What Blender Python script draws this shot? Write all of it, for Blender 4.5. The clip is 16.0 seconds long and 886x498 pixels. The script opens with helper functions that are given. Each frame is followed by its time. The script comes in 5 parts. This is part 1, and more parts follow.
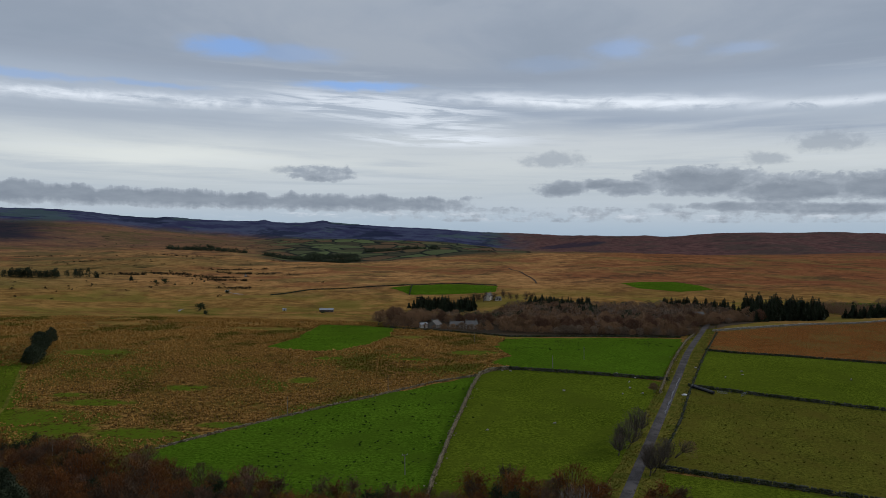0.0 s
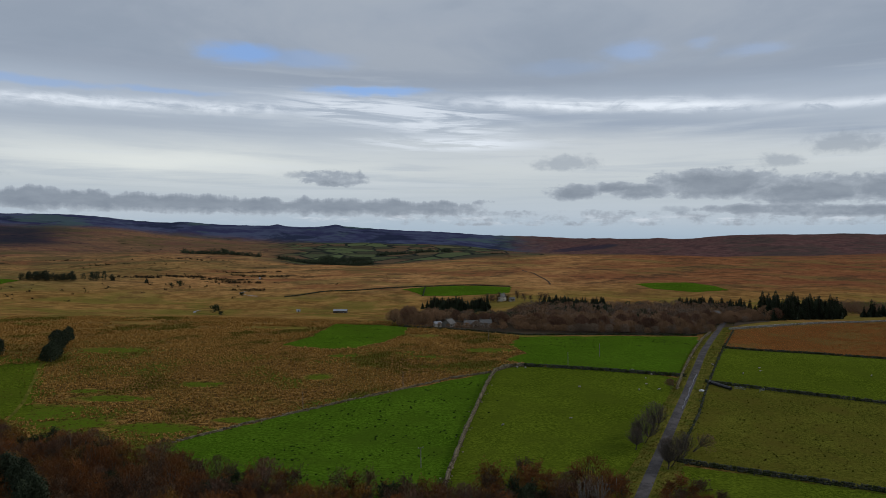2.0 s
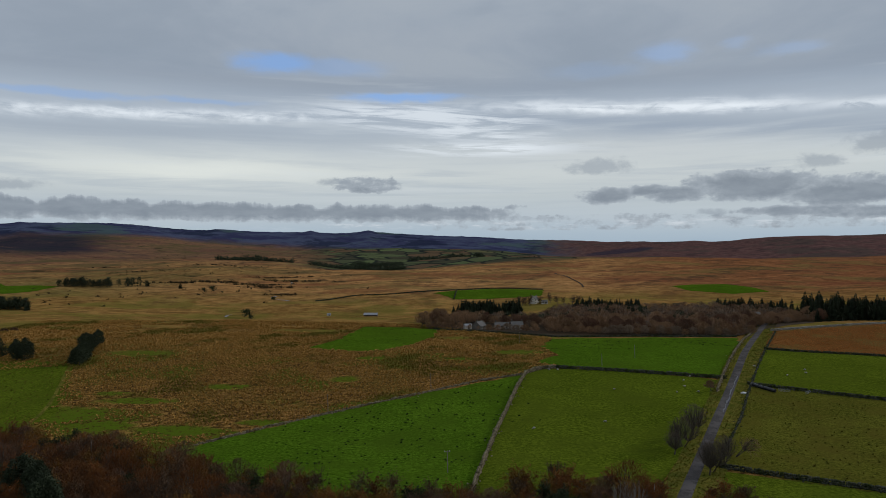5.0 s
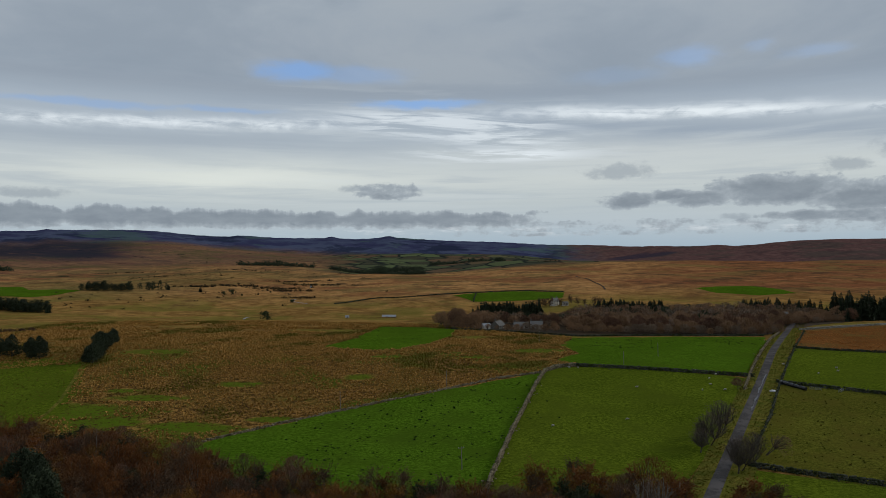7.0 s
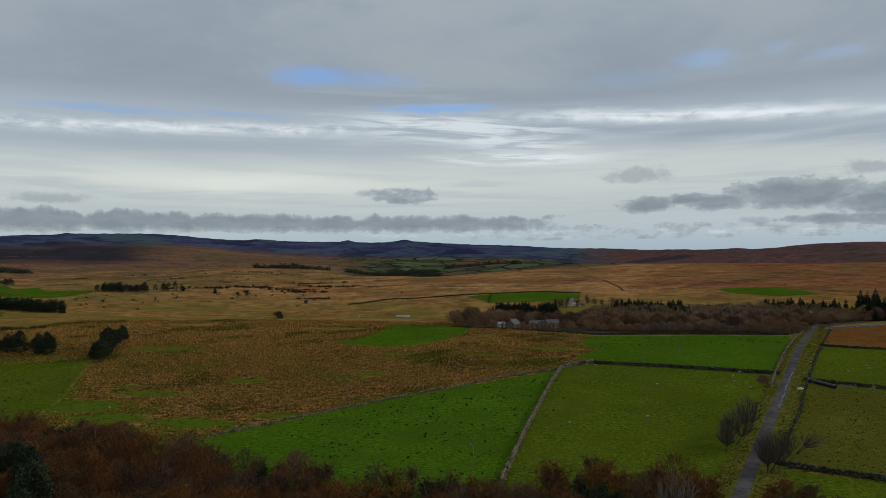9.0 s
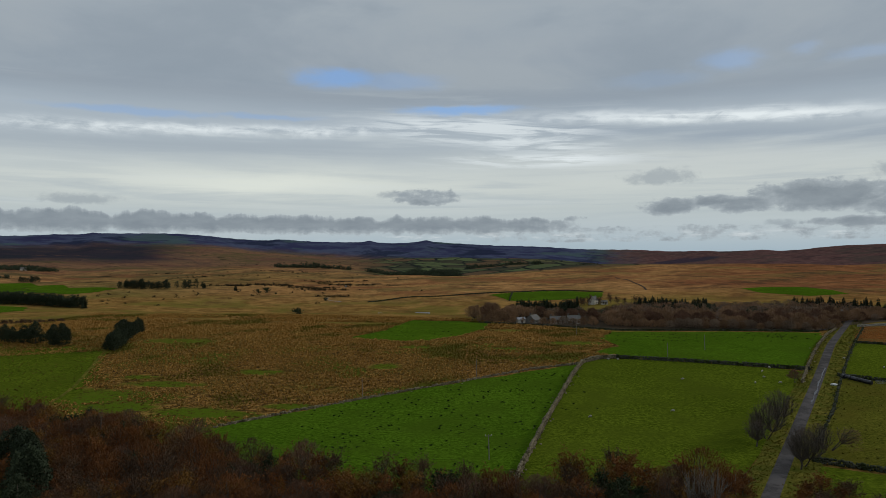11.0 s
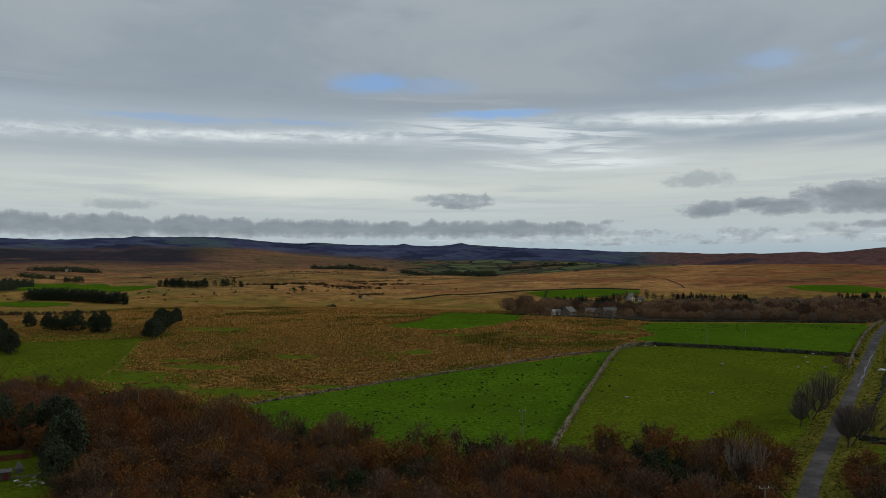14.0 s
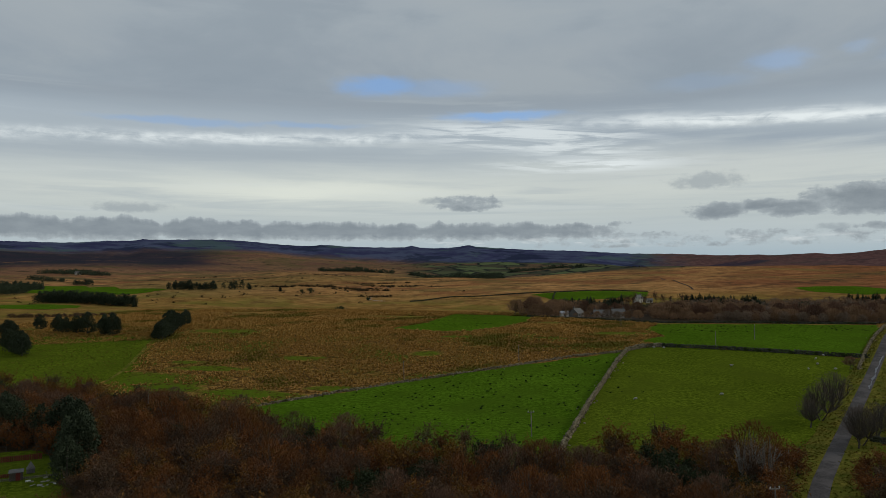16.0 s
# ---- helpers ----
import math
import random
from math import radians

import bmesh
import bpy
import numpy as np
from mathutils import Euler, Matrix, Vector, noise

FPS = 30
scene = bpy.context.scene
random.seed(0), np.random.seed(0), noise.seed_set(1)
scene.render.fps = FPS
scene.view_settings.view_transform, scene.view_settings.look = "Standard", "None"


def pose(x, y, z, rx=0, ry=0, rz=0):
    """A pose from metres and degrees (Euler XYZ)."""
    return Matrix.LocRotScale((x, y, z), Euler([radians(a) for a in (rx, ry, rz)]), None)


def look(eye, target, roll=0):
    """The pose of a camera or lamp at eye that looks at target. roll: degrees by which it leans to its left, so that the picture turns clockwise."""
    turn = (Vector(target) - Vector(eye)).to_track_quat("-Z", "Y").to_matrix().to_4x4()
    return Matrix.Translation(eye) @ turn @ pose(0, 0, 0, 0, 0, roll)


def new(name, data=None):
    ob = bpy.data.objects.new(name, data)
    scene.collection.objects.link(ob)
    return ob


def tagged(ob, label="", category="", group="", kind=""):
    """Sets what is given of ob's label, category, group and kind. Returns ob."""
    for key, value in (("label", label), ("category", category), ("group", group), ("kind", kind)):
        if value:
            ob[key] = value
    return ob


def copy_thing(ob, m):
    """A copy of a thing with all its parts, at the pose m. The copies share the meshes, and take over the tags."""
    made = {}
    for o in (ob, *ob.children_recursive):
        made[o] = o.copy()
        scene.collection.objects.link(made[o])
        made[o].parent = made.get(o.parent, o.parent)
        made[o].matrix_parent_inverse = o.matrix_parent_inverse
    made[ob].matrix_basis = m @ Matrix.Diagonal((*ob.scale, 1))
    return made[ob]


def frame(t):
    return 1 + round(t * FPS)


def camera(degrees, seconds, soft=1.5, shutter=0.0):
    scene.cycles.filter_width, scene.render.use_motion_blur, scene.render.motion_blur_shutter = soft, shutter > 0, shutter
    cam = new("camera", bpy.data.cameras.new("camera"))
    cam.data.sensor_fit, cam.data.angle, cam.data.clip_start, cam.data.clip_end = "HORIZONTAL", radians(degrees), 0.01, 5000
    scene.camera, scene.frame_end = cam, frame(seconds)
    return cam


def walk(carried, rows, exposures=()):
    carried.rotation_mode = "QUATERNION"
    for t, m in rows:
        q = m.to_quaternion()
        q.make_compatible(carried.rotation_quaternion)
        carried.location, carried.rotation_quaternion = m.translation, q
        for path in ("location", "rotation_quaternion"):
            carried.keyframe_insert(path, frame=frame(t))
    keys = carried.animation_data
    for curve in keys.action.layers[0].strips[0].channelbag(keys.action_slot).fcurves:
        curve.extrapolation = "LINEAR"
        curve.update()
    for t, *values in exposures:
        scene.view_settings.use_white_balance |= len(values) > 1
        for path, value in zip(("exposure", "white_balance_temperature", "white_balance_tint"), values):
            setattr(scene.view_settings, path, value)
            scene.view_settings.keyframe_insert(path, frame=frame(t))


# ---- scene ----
cam = camera(63.29, 16.0, soft=0.5)

PATH = [
    (0, (-1.50, -17.71, 61.38), (-4.02, 82.26, 60.26), 0.60),
    (0.5, (-1.68, -17.48, 61.13), (-4.47, 82.47, 60.12), 0.52),
    (1, (-1.70, -17.45, 60.69), (-4.94, 82.49, 59.76), 0.43),
    (1.5, (-1.72, -17.63, 59.64), (-5.46, 82.30, 58.89), 0.44),
    (2, (-2.12, -17.39, 58.29), (-6.41, 82.52, 57.72), 0.33),
    (2.5, (-2.14, -16.52, 58.01), (-6.97, 83.36, 57.56), 0.26),
    (3, (-1.71, -15.12, 58.13), (-7.42, 84.71, 57.80), 0.20),
    (3.5, (-1.40, -13.90, 58.00), (-7.86, 85.89, 57.81), 0.12),
    (4, (-1.12, -12.64, 57.46), (-8.47, 87.09, 57.33), -0.00),
    (6.5, (0.04, -4.80, 52.29), (-10.80, 94.60, 53.16), -0.36),
    (7, (0.50, -2.84, 51.28), (-11.19, 96.47, 52.32), -0.41),
    (7.5, (0.64, -1.00, 50.48), (-11.60, 98.24, 51.63), -0.42),
    (8, (0.72, 1.06, 49.31), (-12.16, 100.21, 50.67), -0.42),
    (8.5, (0.92, 3.25, 48.35), (-12.52, 102.33, 49.86), -0.44),
    (9, (0.79, 5.19, 47.28), (-13.12, 104.20, 48.92), -0.43),
    (11.5, (1.37, 13.14, 42.08), (-16.74, 111.47, 43.98), -0.13),
    (12, (1.40, 13.40, 40.85), (-17.87, 111.50, 42.77), -0.09),
    (12.5, (1.32, 13.72, 39.78), (-18.38, 111.74, 41.85), -0.15),
    (13, (1.40, 13.78, 38.72), (-19.51, 111.55, 40.94), -0.18),
    (13.5, (1.46, 13.79, 37.63), (-19.78, 111.48, 39.99), -0.22),
    (14, (1.45, 13.86, 36.61), (-20.18, 111.46, 39.03), -0.25),
    (14.5, (1.56, 13.77, 36.50), (-20.32, 111.32, 38.91), -0.30),
    (15, (1.45, 13.78, 36.39), (-20.71, 111.27, 38.91), -0.33),
    (15.5, (1.46, 13.62, 36.34), (-20.96, 111.04, 38.98), -0.35),
    (16, (1.32, 13.58, 36.37), (-21.32, 110.95, 39.10), -0.36),
]
walk(cam, [(t, look(eye, target, roll)) for t, eye, target, roll in PATH], [(0, 0.0, 6200, 14.5), (4, -0.02, 6270, 13.5), (8, -0.05, 6370, 10.5), (12, -0.06, 6490, 9.5), (16, -0.06, 6540, 9)])

# ---- world: broken cloud over a Nishita sky, one soft sun ----
SUN_ELEV, SUN_TURN = 24.0, 62.0   # degrees; the turn is counted clockwise from +y

world = bpy.data.worlds.new("sky")
scene.world = world
world.use_nodes = True


class Nodes:
    """Small helper that wires shader nodes from plain expressions."""

    def __init__(self, tree):
        self.tree = tree
        tree.nodes.clear()

    def add(self, kind, **sockets):
        node = self.tree.nodes.new(kind)
        for key, value in sockets.items():
            self.feed(node.inputs[key.replace("_", " ")], value)
        return node

    def feed(self, socket, value):
        if isinstance(value, bpy.types.NodeSocket):
            self.tree.links.new(value, socket)
        else:
            socket.default_value = value

    def math(self, op, a, b=0.0, c=0.0):
        node = self.tree.nodes.new("ShaderNodeMath")
        node.operation = op
        for n, v in enumerate((a, b, c)):
            self.feed(node.inputs[n], v)
        return node.outputs[0]

    def plus(self, *terms):
        total = terms[0]
        for term in terms[1:]:
            total = self.math("ADD", total, term)
        return total

    def times(self, *terms):
        total = terms[0]
        for term in terms[1:]:
            total = self.math("MULTIPLY", total, term)
        return total

    def less(self, a, b):
        return self.math("SUBTRACT", a, b)

    def step(self, low, high, v):
        node = self.tree.nodes.new("ShaderNodeMapRange")
        node.interpolation_type = "SMOOTHSTEP"
        for n, value in enumerate((v, low, high, 0.0, 1.0)):
            self.feed(node.inputs[n], value)
        return node.outputs[0]

    def bell(self, v, c, w):
        u = self.math("DIVIDE", self.less(v, c), w)
        return self.math("EXPONENT", self.times(u, u, -1.0))

    def blob(self, u, v, cu, cv, wu, wv):
        a = self.math("DIVIDE", self.less(u, cu), wu)
        b = self.math("DIVIDE", self.less(v, cv), wv)
        return self.math("EXPONENT", self.times(self.plus(self.times(a, a), self.times(b, b)), -1.0))

    def vec(self, x, y, z=0.0):
        return self.add("ShaderNodeCombineXYZ", X=x, Y=y, Z=z).outputs[0]

    def noise(self, vector, scale=1.0, detail=4.0, rough=0.55, distort=0.0):
        node = self.add("ShaderNodeTexNoise", Vector=vector, Scale=scale, Detail=detail, Roughness=rough, Distortion=distort)
        return node.outputs[0]

    def mix(self, factor, a, b):
        node = self.tree.nodes.new("ShaderNodeMix")
        node.data_type = "RGBA"
        self.feed(node.inputs[0], factor)
        for socket, value in ((node.inputs[6], a), (node.inputs[7], b)):
            self.feed(socket, (*value, 1.0) if isinstance(value, tuple) and len(value) == 3 else value)
        return node.outputs[2]

    def ramp(self, factor, stops):
        node = self.add("ShaderNodeValToRGB", Fac=factor)
        band = node.color_ramp
        while len(band.elements) < len(stops):
            band.elements.new(0.5)
        for element, (at, colour) in zip(band.elements, stops):
            element.position, element.color = at, (*colour, 1.0)
        return node.outputs[0]


def build_sky():
    """A high grey sheet with a few blue gaps, a torn bright streak below it, a pale glow and low cumulus."""
    n = Nodes(world.node_tree)
    way = n.add("ShaderNodeTexCoord").outputs["Generated"]
    x, y, z = n.add("ShaderNodeSeparateXYZ", Vector=way).outputs
    turn = n.times(n.math("ARCTAN2", n.times(x, -1.0), y), 57.2958)      # degrees to the left of +y
    rise = n.times(n.math("ARCSINE", z), 57.2958)                        # degrees above the horizon

    def fbm(along, up, seed, rough=0.58, distort=0.0, detail=8.0):
        return n.noise(n.vec(n.times(turn, along), n.times(rise, up), seed), 1.0, detail, rough, distort)

    drift, fine = fbm(0.05, 0.22, 0.0), fbm(0.13, 0.9, 3.0, 0.62, 0.3)
    warped = n.plus(rise, n.times(n.less(drift, 0.5), 1.6), n.times(n.less(fine, 0.5), 0.9))
    colour = n.ramp(n.math("DIVIDE", warped, 60.0), [
        (0.0, (0.36, 0.44, 0.50)), (0.022, (0.43, 0.50, 0.54)), (0.04, (0.50, 0.545, 0.56)), (0.07, (0.54, 0.57, 0.555)),
        (0.10, (0.63, 0.645, 0.605)), (0.122, (0.57, 0.595, 0.58)), (0.148, (0.44, 0.48, 0.51)), (0.185, (0.42, 0.465, 0.51)),
        (0.205, (0.35, 0.395, 0.445)), (0.235, (0.32, 0.36, 0.405)), (0.27, (0.345, 0.38, 0.42)), (0.32, (0.37, 0.405, 0.44)),
        (0.55, (0.38, 0.41, 0.45)), (1.0, (0.42, 0.45, 0.49))])
    # soft mottling of the high sheet, and its darker lower edge
    sheet = fbm(0.05, 0.17, 9.0, 0.58, 0.4)
    high = n.step(11.8, 14.0, rise)
    colour = n.mix(n.times(n.step(0.46, 0.68, sheet), high, 0.6), colour, (0.41, 0.435, 0.455))
    colour = n.mix(n.times(n.step(0.54, 0.36, sheet), high, 0.55), colour, (0.285, 0.325, 0.37))
    colour = n.mix(n.times(n.bell(rise, n.plus(12.9, n.times(n.less(drift, 0.5), 2.0)), 0.65), 0.5), colour, (0.295, 0.33, 0.375))
    # the pale glow low on one side, streaked
    glow = n.blob(turn, n.plus(rise, n.times(n.less(fine, 0.5), 1.6)), 23.5, 6.1, 11.0, 1.0)
    colour = n.mix(n.times(glow, 0.85), colour, (0.79, 0.79, 0.70))
    colour = n.mix(n.times(n.blob(turn, n.plus(rise, n.times(n.less(fine, 0.5), 1.8)), -8.0, 7.9, 13.0, 1.2), 0.55), colour, (0.655, 0.66, 0.62))
    # darker bands under the bright streak
    bands = fbm(0.05, 0.9, 2.0, 0.6, 0.5)
    under = n.plus(10.15, n.times(n.plus(turn, 3.0), 0.085))
    colour = n.mix(n.times(n.bell(rise, under, 0.75), n.step(5.0, -3.0, turn), n.step(0.25, 0.55, bands), 0.95), colour, (0.355, 0.40, 0.45))
    colour = n.mix(n.times(n.bell(rise, 8.75, 0.65), n.step(6.0, 16.0, turn), n.step(0.3, 0.6, bands), 0.8), colour, (0.40, 0.44, 0.475))
    colour = n.mix(n.times(n.step(0.50, 0.66, bands), n.bell(rise, 5.0, 2.2), 0.45), colour, (0.43, 0.475, 0.50))
    # the bright torn streaks: one side a lumpy line, a fan of wisps in the middle, a long clean line on the other side
    leaning = n.plus(rise, n.times(turn, -0.045))
    lean = n.noise(n.vec(n.times(turn, 0.15), n.times(leaning, 1.9), 5.0), 1.0, 9.0, 0.62, 0.6)
    lumpy = fbm(0.42, 1.1, 14.0, 0.62, 0.4)
    wave = n.times(n.less(fbm(0.12, 0.1, 21.0), 0.5), 1.1)
    s1 = n.times(n.bell(n.plus(rise, wave), n.plus(10.2, n.times(n.less(22.0, turn), 0.028)), 0.42), n.step(10.0, 17.0, turn), n.step(0.36, 0.64, n.plus(n.times(lumpy, 0.6), n.times(lean, 0.4))))
    low = n.plus(8.05, n.times(turn, 0.125))
    fan = n.times(n.step(-0.3, 0.7, n.less(rise, low)), n.step(11.9, 10.9, n.plus(rise, wave)), n.step(20.0, 11.0, turn), n.step(-6.0, 1.0, turn))
    s2 = n.times(fan, n.step(0.40, 0.62, lean))
    s3 = n.times(n.bell(n.plus(rise, n.times(wave, 0.7), n.times(n.less(lumpy, 0.5), 0.9)), n.plus(11.28, n.times(turn, 0.042)), 0.40), n.step(9.0, -9.0, turn), n.step(-27.0, -16.0, turn), n.step(0.30, 0.58, n.plus(n.times(lumpy, 0.5), n.times(lean, 0.5))))
    s4 = n.times(n.blob(turn, rise, 1.5, 8.0, 6.0, 0.5), n.step(0.40, 0.58, lean))
    s5 = n.times(n.blob(turn, n.plus(rise, wave), -27.0, 10.0, 6.0, 0.3), n.step(0.3, 0.5, lumpy), 0.7)
    bright = n.math("MAXIMUM", n.math("MAXIMUM", n.times(s1, 0.85), n.times(s2, 0.65)), n.math("MAXIMUM", n.math("MAXIMUM", n.times(s3, 1.0), s4), s5))
    grain = fbm(0.045, 0.75, 41.0, 0.6, 0.3, 7.0)
    veil = n.times(n.step(2.0, 5.0, rise), n.step(15.0, 11.0, rise))
    colour = n.mix(n.times(n.step(0.50, 0.68, grain), veil, 0.28), colour, (0.70, 0.72, 0.70))
    colour = n.mix(n.times(n.step(0.50, 0.32, grain), veil, 0.28), colour, (0.40, 0.44, 0.475))
    colour = n.mix(n.math("MINIMUM", n.times(bright, 1.05), 1.0), colour, (0.84, 0.86, 0.855))
    # gaps where the blue shows
    bend_u, bend_v = n.times(n.less(fbm(0.30, 0.6, 11.0), 0.5), 3.0), n.times(n.less(fbm(0.36, 0.9, 17.0), 0.5), 1.0)
    tu, rv = n.plus(turn, bend_u), n.plus(rise, bend_v)
    ragged = n.times(n.less(fbm(0.22, 0.8, 6.0, 0.62, 0.5), 0.5), 1.1)
    gap = 0.0
    for cu, cv, wu, wv, deep in ((18.2, 14.3, 3.9, 0.85, 0.9), (13.6, 14.2, 4.5, 0.8, 0.4), (8.4, 12.0, 5.4, 0.42, 0.95), (33.0, 11.1, 7.0, 0.35, 0.5), (24.0, 11.2, 5.0, 0.3, 0.45),
                                 (-12.4, 14.6, 2.6, 0.9, 0.42), (-7.0, 13.7, 4.0, 0.7, 0.15), (-17.2, 14.9, 1.2, 0.5, 0.22), (-20.9, 14.1, 2.6, 0.5, 0.25)):
        gap = n.math("MAXIMUM", gap, n.times(n.step(0.18, 0.95, n.plus(n.blob(tu, rv, cu, cv, wu, wv), n.times(ragged, 0.5))), n.step(0.05, 0.25, n.blob(tu, rv, cu, cv, wu, wv)), deep))
    blue = n.add("ShaderNodeTexSky")
    blue.sky_type, blue.sun_disc = "NISHITA", False
    blue.sun_elevation, blue.sun_rotation = radians(SUN_ELEV), radians(SUN_TURN)
    dim = n.add("ShaderNodeVectorMath", Vector=blue.outputs[0])
    dim.operation = "SCALE"
    dim.inputs["Scale"].default_value = 0.12
    colour = n.mix(n.times(gap, 0.88), colour, n.mix(0.6, dim.outputs[0], (0.24, 0.44, 0.84)))
    def lens(cu, cv, wu, wv):
        """1 in the middle of a cloud, 0 at its rim; flatter below than above."""
        a, b = n.math("DIVIDE", n.less(tu, cu), wu), n.math("DIVIDE", n.less(n.plus(rise, n.times(bend_v, 0.6)), cv), wv)
        b = n.times(b, n.plus(1.0, n.times(n.step(0.0, -0.4, b), 0.25)))
        return n.less(1.0, n.math("SQRT", n.plus(n.times(a, a), n.times(b, b))))

    # low cumulus: a long bank with a lumpy head, and single clouds with ragged tops
    puff = n.plus(n.times(n.less(fbm(0.62, 1.05, 1.0, 0.64, 0.3, 10.0), 0.5), 1.5), n.times(n.less(fbm(1.7, 2.6, 51.0, 0.6, 0.0, 6.0), 0.5), 0.55))
    lumps = n.less(fbm(0.36, 0.0, 7.0, 0.60), 0.5)
    head = n.plus(3.50, n.times(turn, 0.012), n.times(lumps, 2.4))
    bank = n.math("MINIMUM", n.times(n.less(head, rise), 1.5), n.times(n.less(rise, n.plus(2.15, n.times(lumps, -1.3))), 1.0))
    bank = n.math("MINIMUM", bank, n.plus(0.35, n.times(n.less(turn, 1.0), 0.12)))
    low_bank = n.math("MINIMUM", n.times(n.less(n.plus(2.75, n.times(lumps, 1.2)), rise), 1.6), n.times(n.less(rise, 1.55), 1.5))
    low_bank = n.math("MINIMUM", low_bank, 0.08)
    body = n.math("MAXIMUM", n.math("MINIMUM", bank, 0.8), n.math("MINIMUM", low_bank, n.times(n.less(6.0, turn), 0.1)))
    for cu, cv, wu, wv, most in ((-7.8, 4.15, 2.5, 0.85, 0.9), (-10.8, 4.5, 2.0, 0.6, 0.5), (-12.9, 4.15, 2.4, 0.85, 0.6), (-18.3, 4.55, 6.0, 1.5, 1.0), (-24.6, 3.9, 5.5, 1.35, 1.0),
                                 (-30.5, 4.0, 6.0, 1.4, 1.0), (-21.5, 2.75, 5.0, 0.5, 0.5), (-27.0, 2.5, 6.0, 0.55, 0.5), (11.1, 5.1, 3.3, 0.8, 0.35)):
        body = n.math("MAXIMUM", body, n.math("MINIMUM", lens(cu, cv, wu, wv), most))
    dense = n.plus(n.times(body, 1.35), puff)
    cover = n.times(n.step(0.02, 0.36, dense), n.step(-0.45, 0.0, body))
    tone = n.plus(n.times(n.step(0.15, 0.85, dense), 0.75), n.times(n.less(0.5, fbm(0.5, 1.3, 4.0)), 1.1))
    shade = n.mix(n.math("MINIMUM", n.math("MAXIMUM", tone, 0.0), 1.0), (0.375, 0.405, 0.425), (0.205, 0.232, 0.262))
    colour = n.mix(n.times(cover, 0.9), colour, shade)
    # thin, half-dissolved clouds
    thin = -1.0
    for at in ((-7.0, 6.4, 3.6, 0.9), (36.7, 4.6, 3.8, 0.6), (-22.6, 6.2, 2.0, 0.8), (-26.5, 7.2, 3.4, 1.2), (-15.8, 2.75, 1.8, 0.4), (13.8, 5.3, 2.0, 0.5)):
        thin = n.math("MAXIMUM", thin, lens(*at))
    colour = n.mix(n.times(n.step(0.05, 0.75, n.plus(thin, n.times(puff, 1.1))), n.step(-0.3, 0.2, thin), 0.62), colour, (0.32, 0.352, 0.378))
    # torn white scraps just below the bank
    scraps = n.times(n.bell(rise, n.plus(2.0, n.times(lumps, 0.8)), 0.28), n.step(0.50, 0.66, fbm(0.35, 1.6, 31.0, 0.62)), n.step(22.0, 14.0, turn), n.step(-34.0, -26.0, turn))
    colour = n.mix(n.times(scraps, 0.85), colour, (0.66, 0.68, 0.68))
    # below the horizon the land's own tone
    colour = n.mix(n.step(-0.5, -6.0, rise), colour, (0.05, 0.05, 0.035))
    cast = n.add("ShaderNodeVectorMath", Vector=colour)
    cast.operation = "MULTIPLY"
    cast.inputs[1].default_value = (0.95, 1.0, 1.03)
    back = n.add("ShaderNodeBackground", Color=cast.outputs[0], Strength=1.0)
    out = n.add("ShaderNodeOutputWorld")
    world.node_tree.links.new(back.outputs[0], out.inputs[0])


build_sky()
sun = new("sun", bpy.data.lights.new("sun", "SUN"))
sun.data.energy, sun.data.angle, sun.data.color = 1.1, radians(12), (1.0, 0.95, 0.86)
sun.matrix_world = look((0, 0, 300), (-300 * math.sin(radians(SUN_TURN)), -300 * math.cos(radians(SUN_TURN)), 300 - 300 * math.tan(radians(SUN_ELEV))))


# ---- materials ----
def finish(n, colour, rough=0.9, bump=None, strength=0.3, distance=0.2, metal=0.0, spec=0.25):
    shader = n.add("ShaderNodeBsdfPrincipled", Base_Color=colour, Roughness=rough, Metallic=metal)
    shader.inputs["Specular IOR Level"].default_value = spec
    if bump is not None:
        relief = n.add("ShaderNodeBump", Height=bump, Strength=strength, Distance=distance)
        n.tree.links.new(relief.outputs[0], shader.inputs["Normal"])
    out = n.add("ShaderNodeOutputMaterial")
    n.tree.links.new(shader.outputs[0], out.inputs[0])


def fresh(name):
    m = bpy.data.materials.new(name)
    m.use_nodes = True
    return m, Nodes(m.node_tree)


def place(n):
    return n.add("ShaderNodeNewGeometry").outputs["Position"]


def two_scale(name, dark, light, big=0.05, small=1.5, rough=0.9, third=None, bump=0.3, distance=0.1, island=0.0, random_tint=0.0, spec=0.25, patch=(0.45, 0.6), metal=0.0, contrast=2.0):
    """A surface with broad stains and fine grain; island and random_tint vary pieces and objects."""
    m, n = fresh(name)
    at = place(n)
    broad = n.noise(at, big, 5.0, 0.6)
    grain = n.noise(at, small, 6.0, 0.65)
    speck = n.noise(at, small * 3.7, 3.0, 0.6)
    mixing = n.plus(0.5, n.times(n.less(broad, 0.5), 1.0), n.times(n.less(grain, 0.5), contrast), n.times(n.less(speck, 0.5), contrast * 0.8))
    mixing = n.math("MINIMUM", n.math("MAXIMUM", mixing, 0.0), 1.0)
    if island:
        mixing = n.plus(n.times(mixing, 1 - island), n.times(n.add("ShaderNodeNewGeometry").outputs["Random Per Island"], island))
    if random_tint:
        mixing = n.plus(n.times(mixing, 1 - random_tint), n.times(n.add("ShaderNodeObjectInfo").outputs["Random"], random_tint))
    colour = n.mix(mixing, dark, light)
    if third:
        colour = n.mix(n.step(*patch, n.noise(at, big * 1.7, 6.0, 0.62)), colour, third)
    finish(n, colour, rough, grain, bump, distance, metal=metal, spec=spec)
    return m


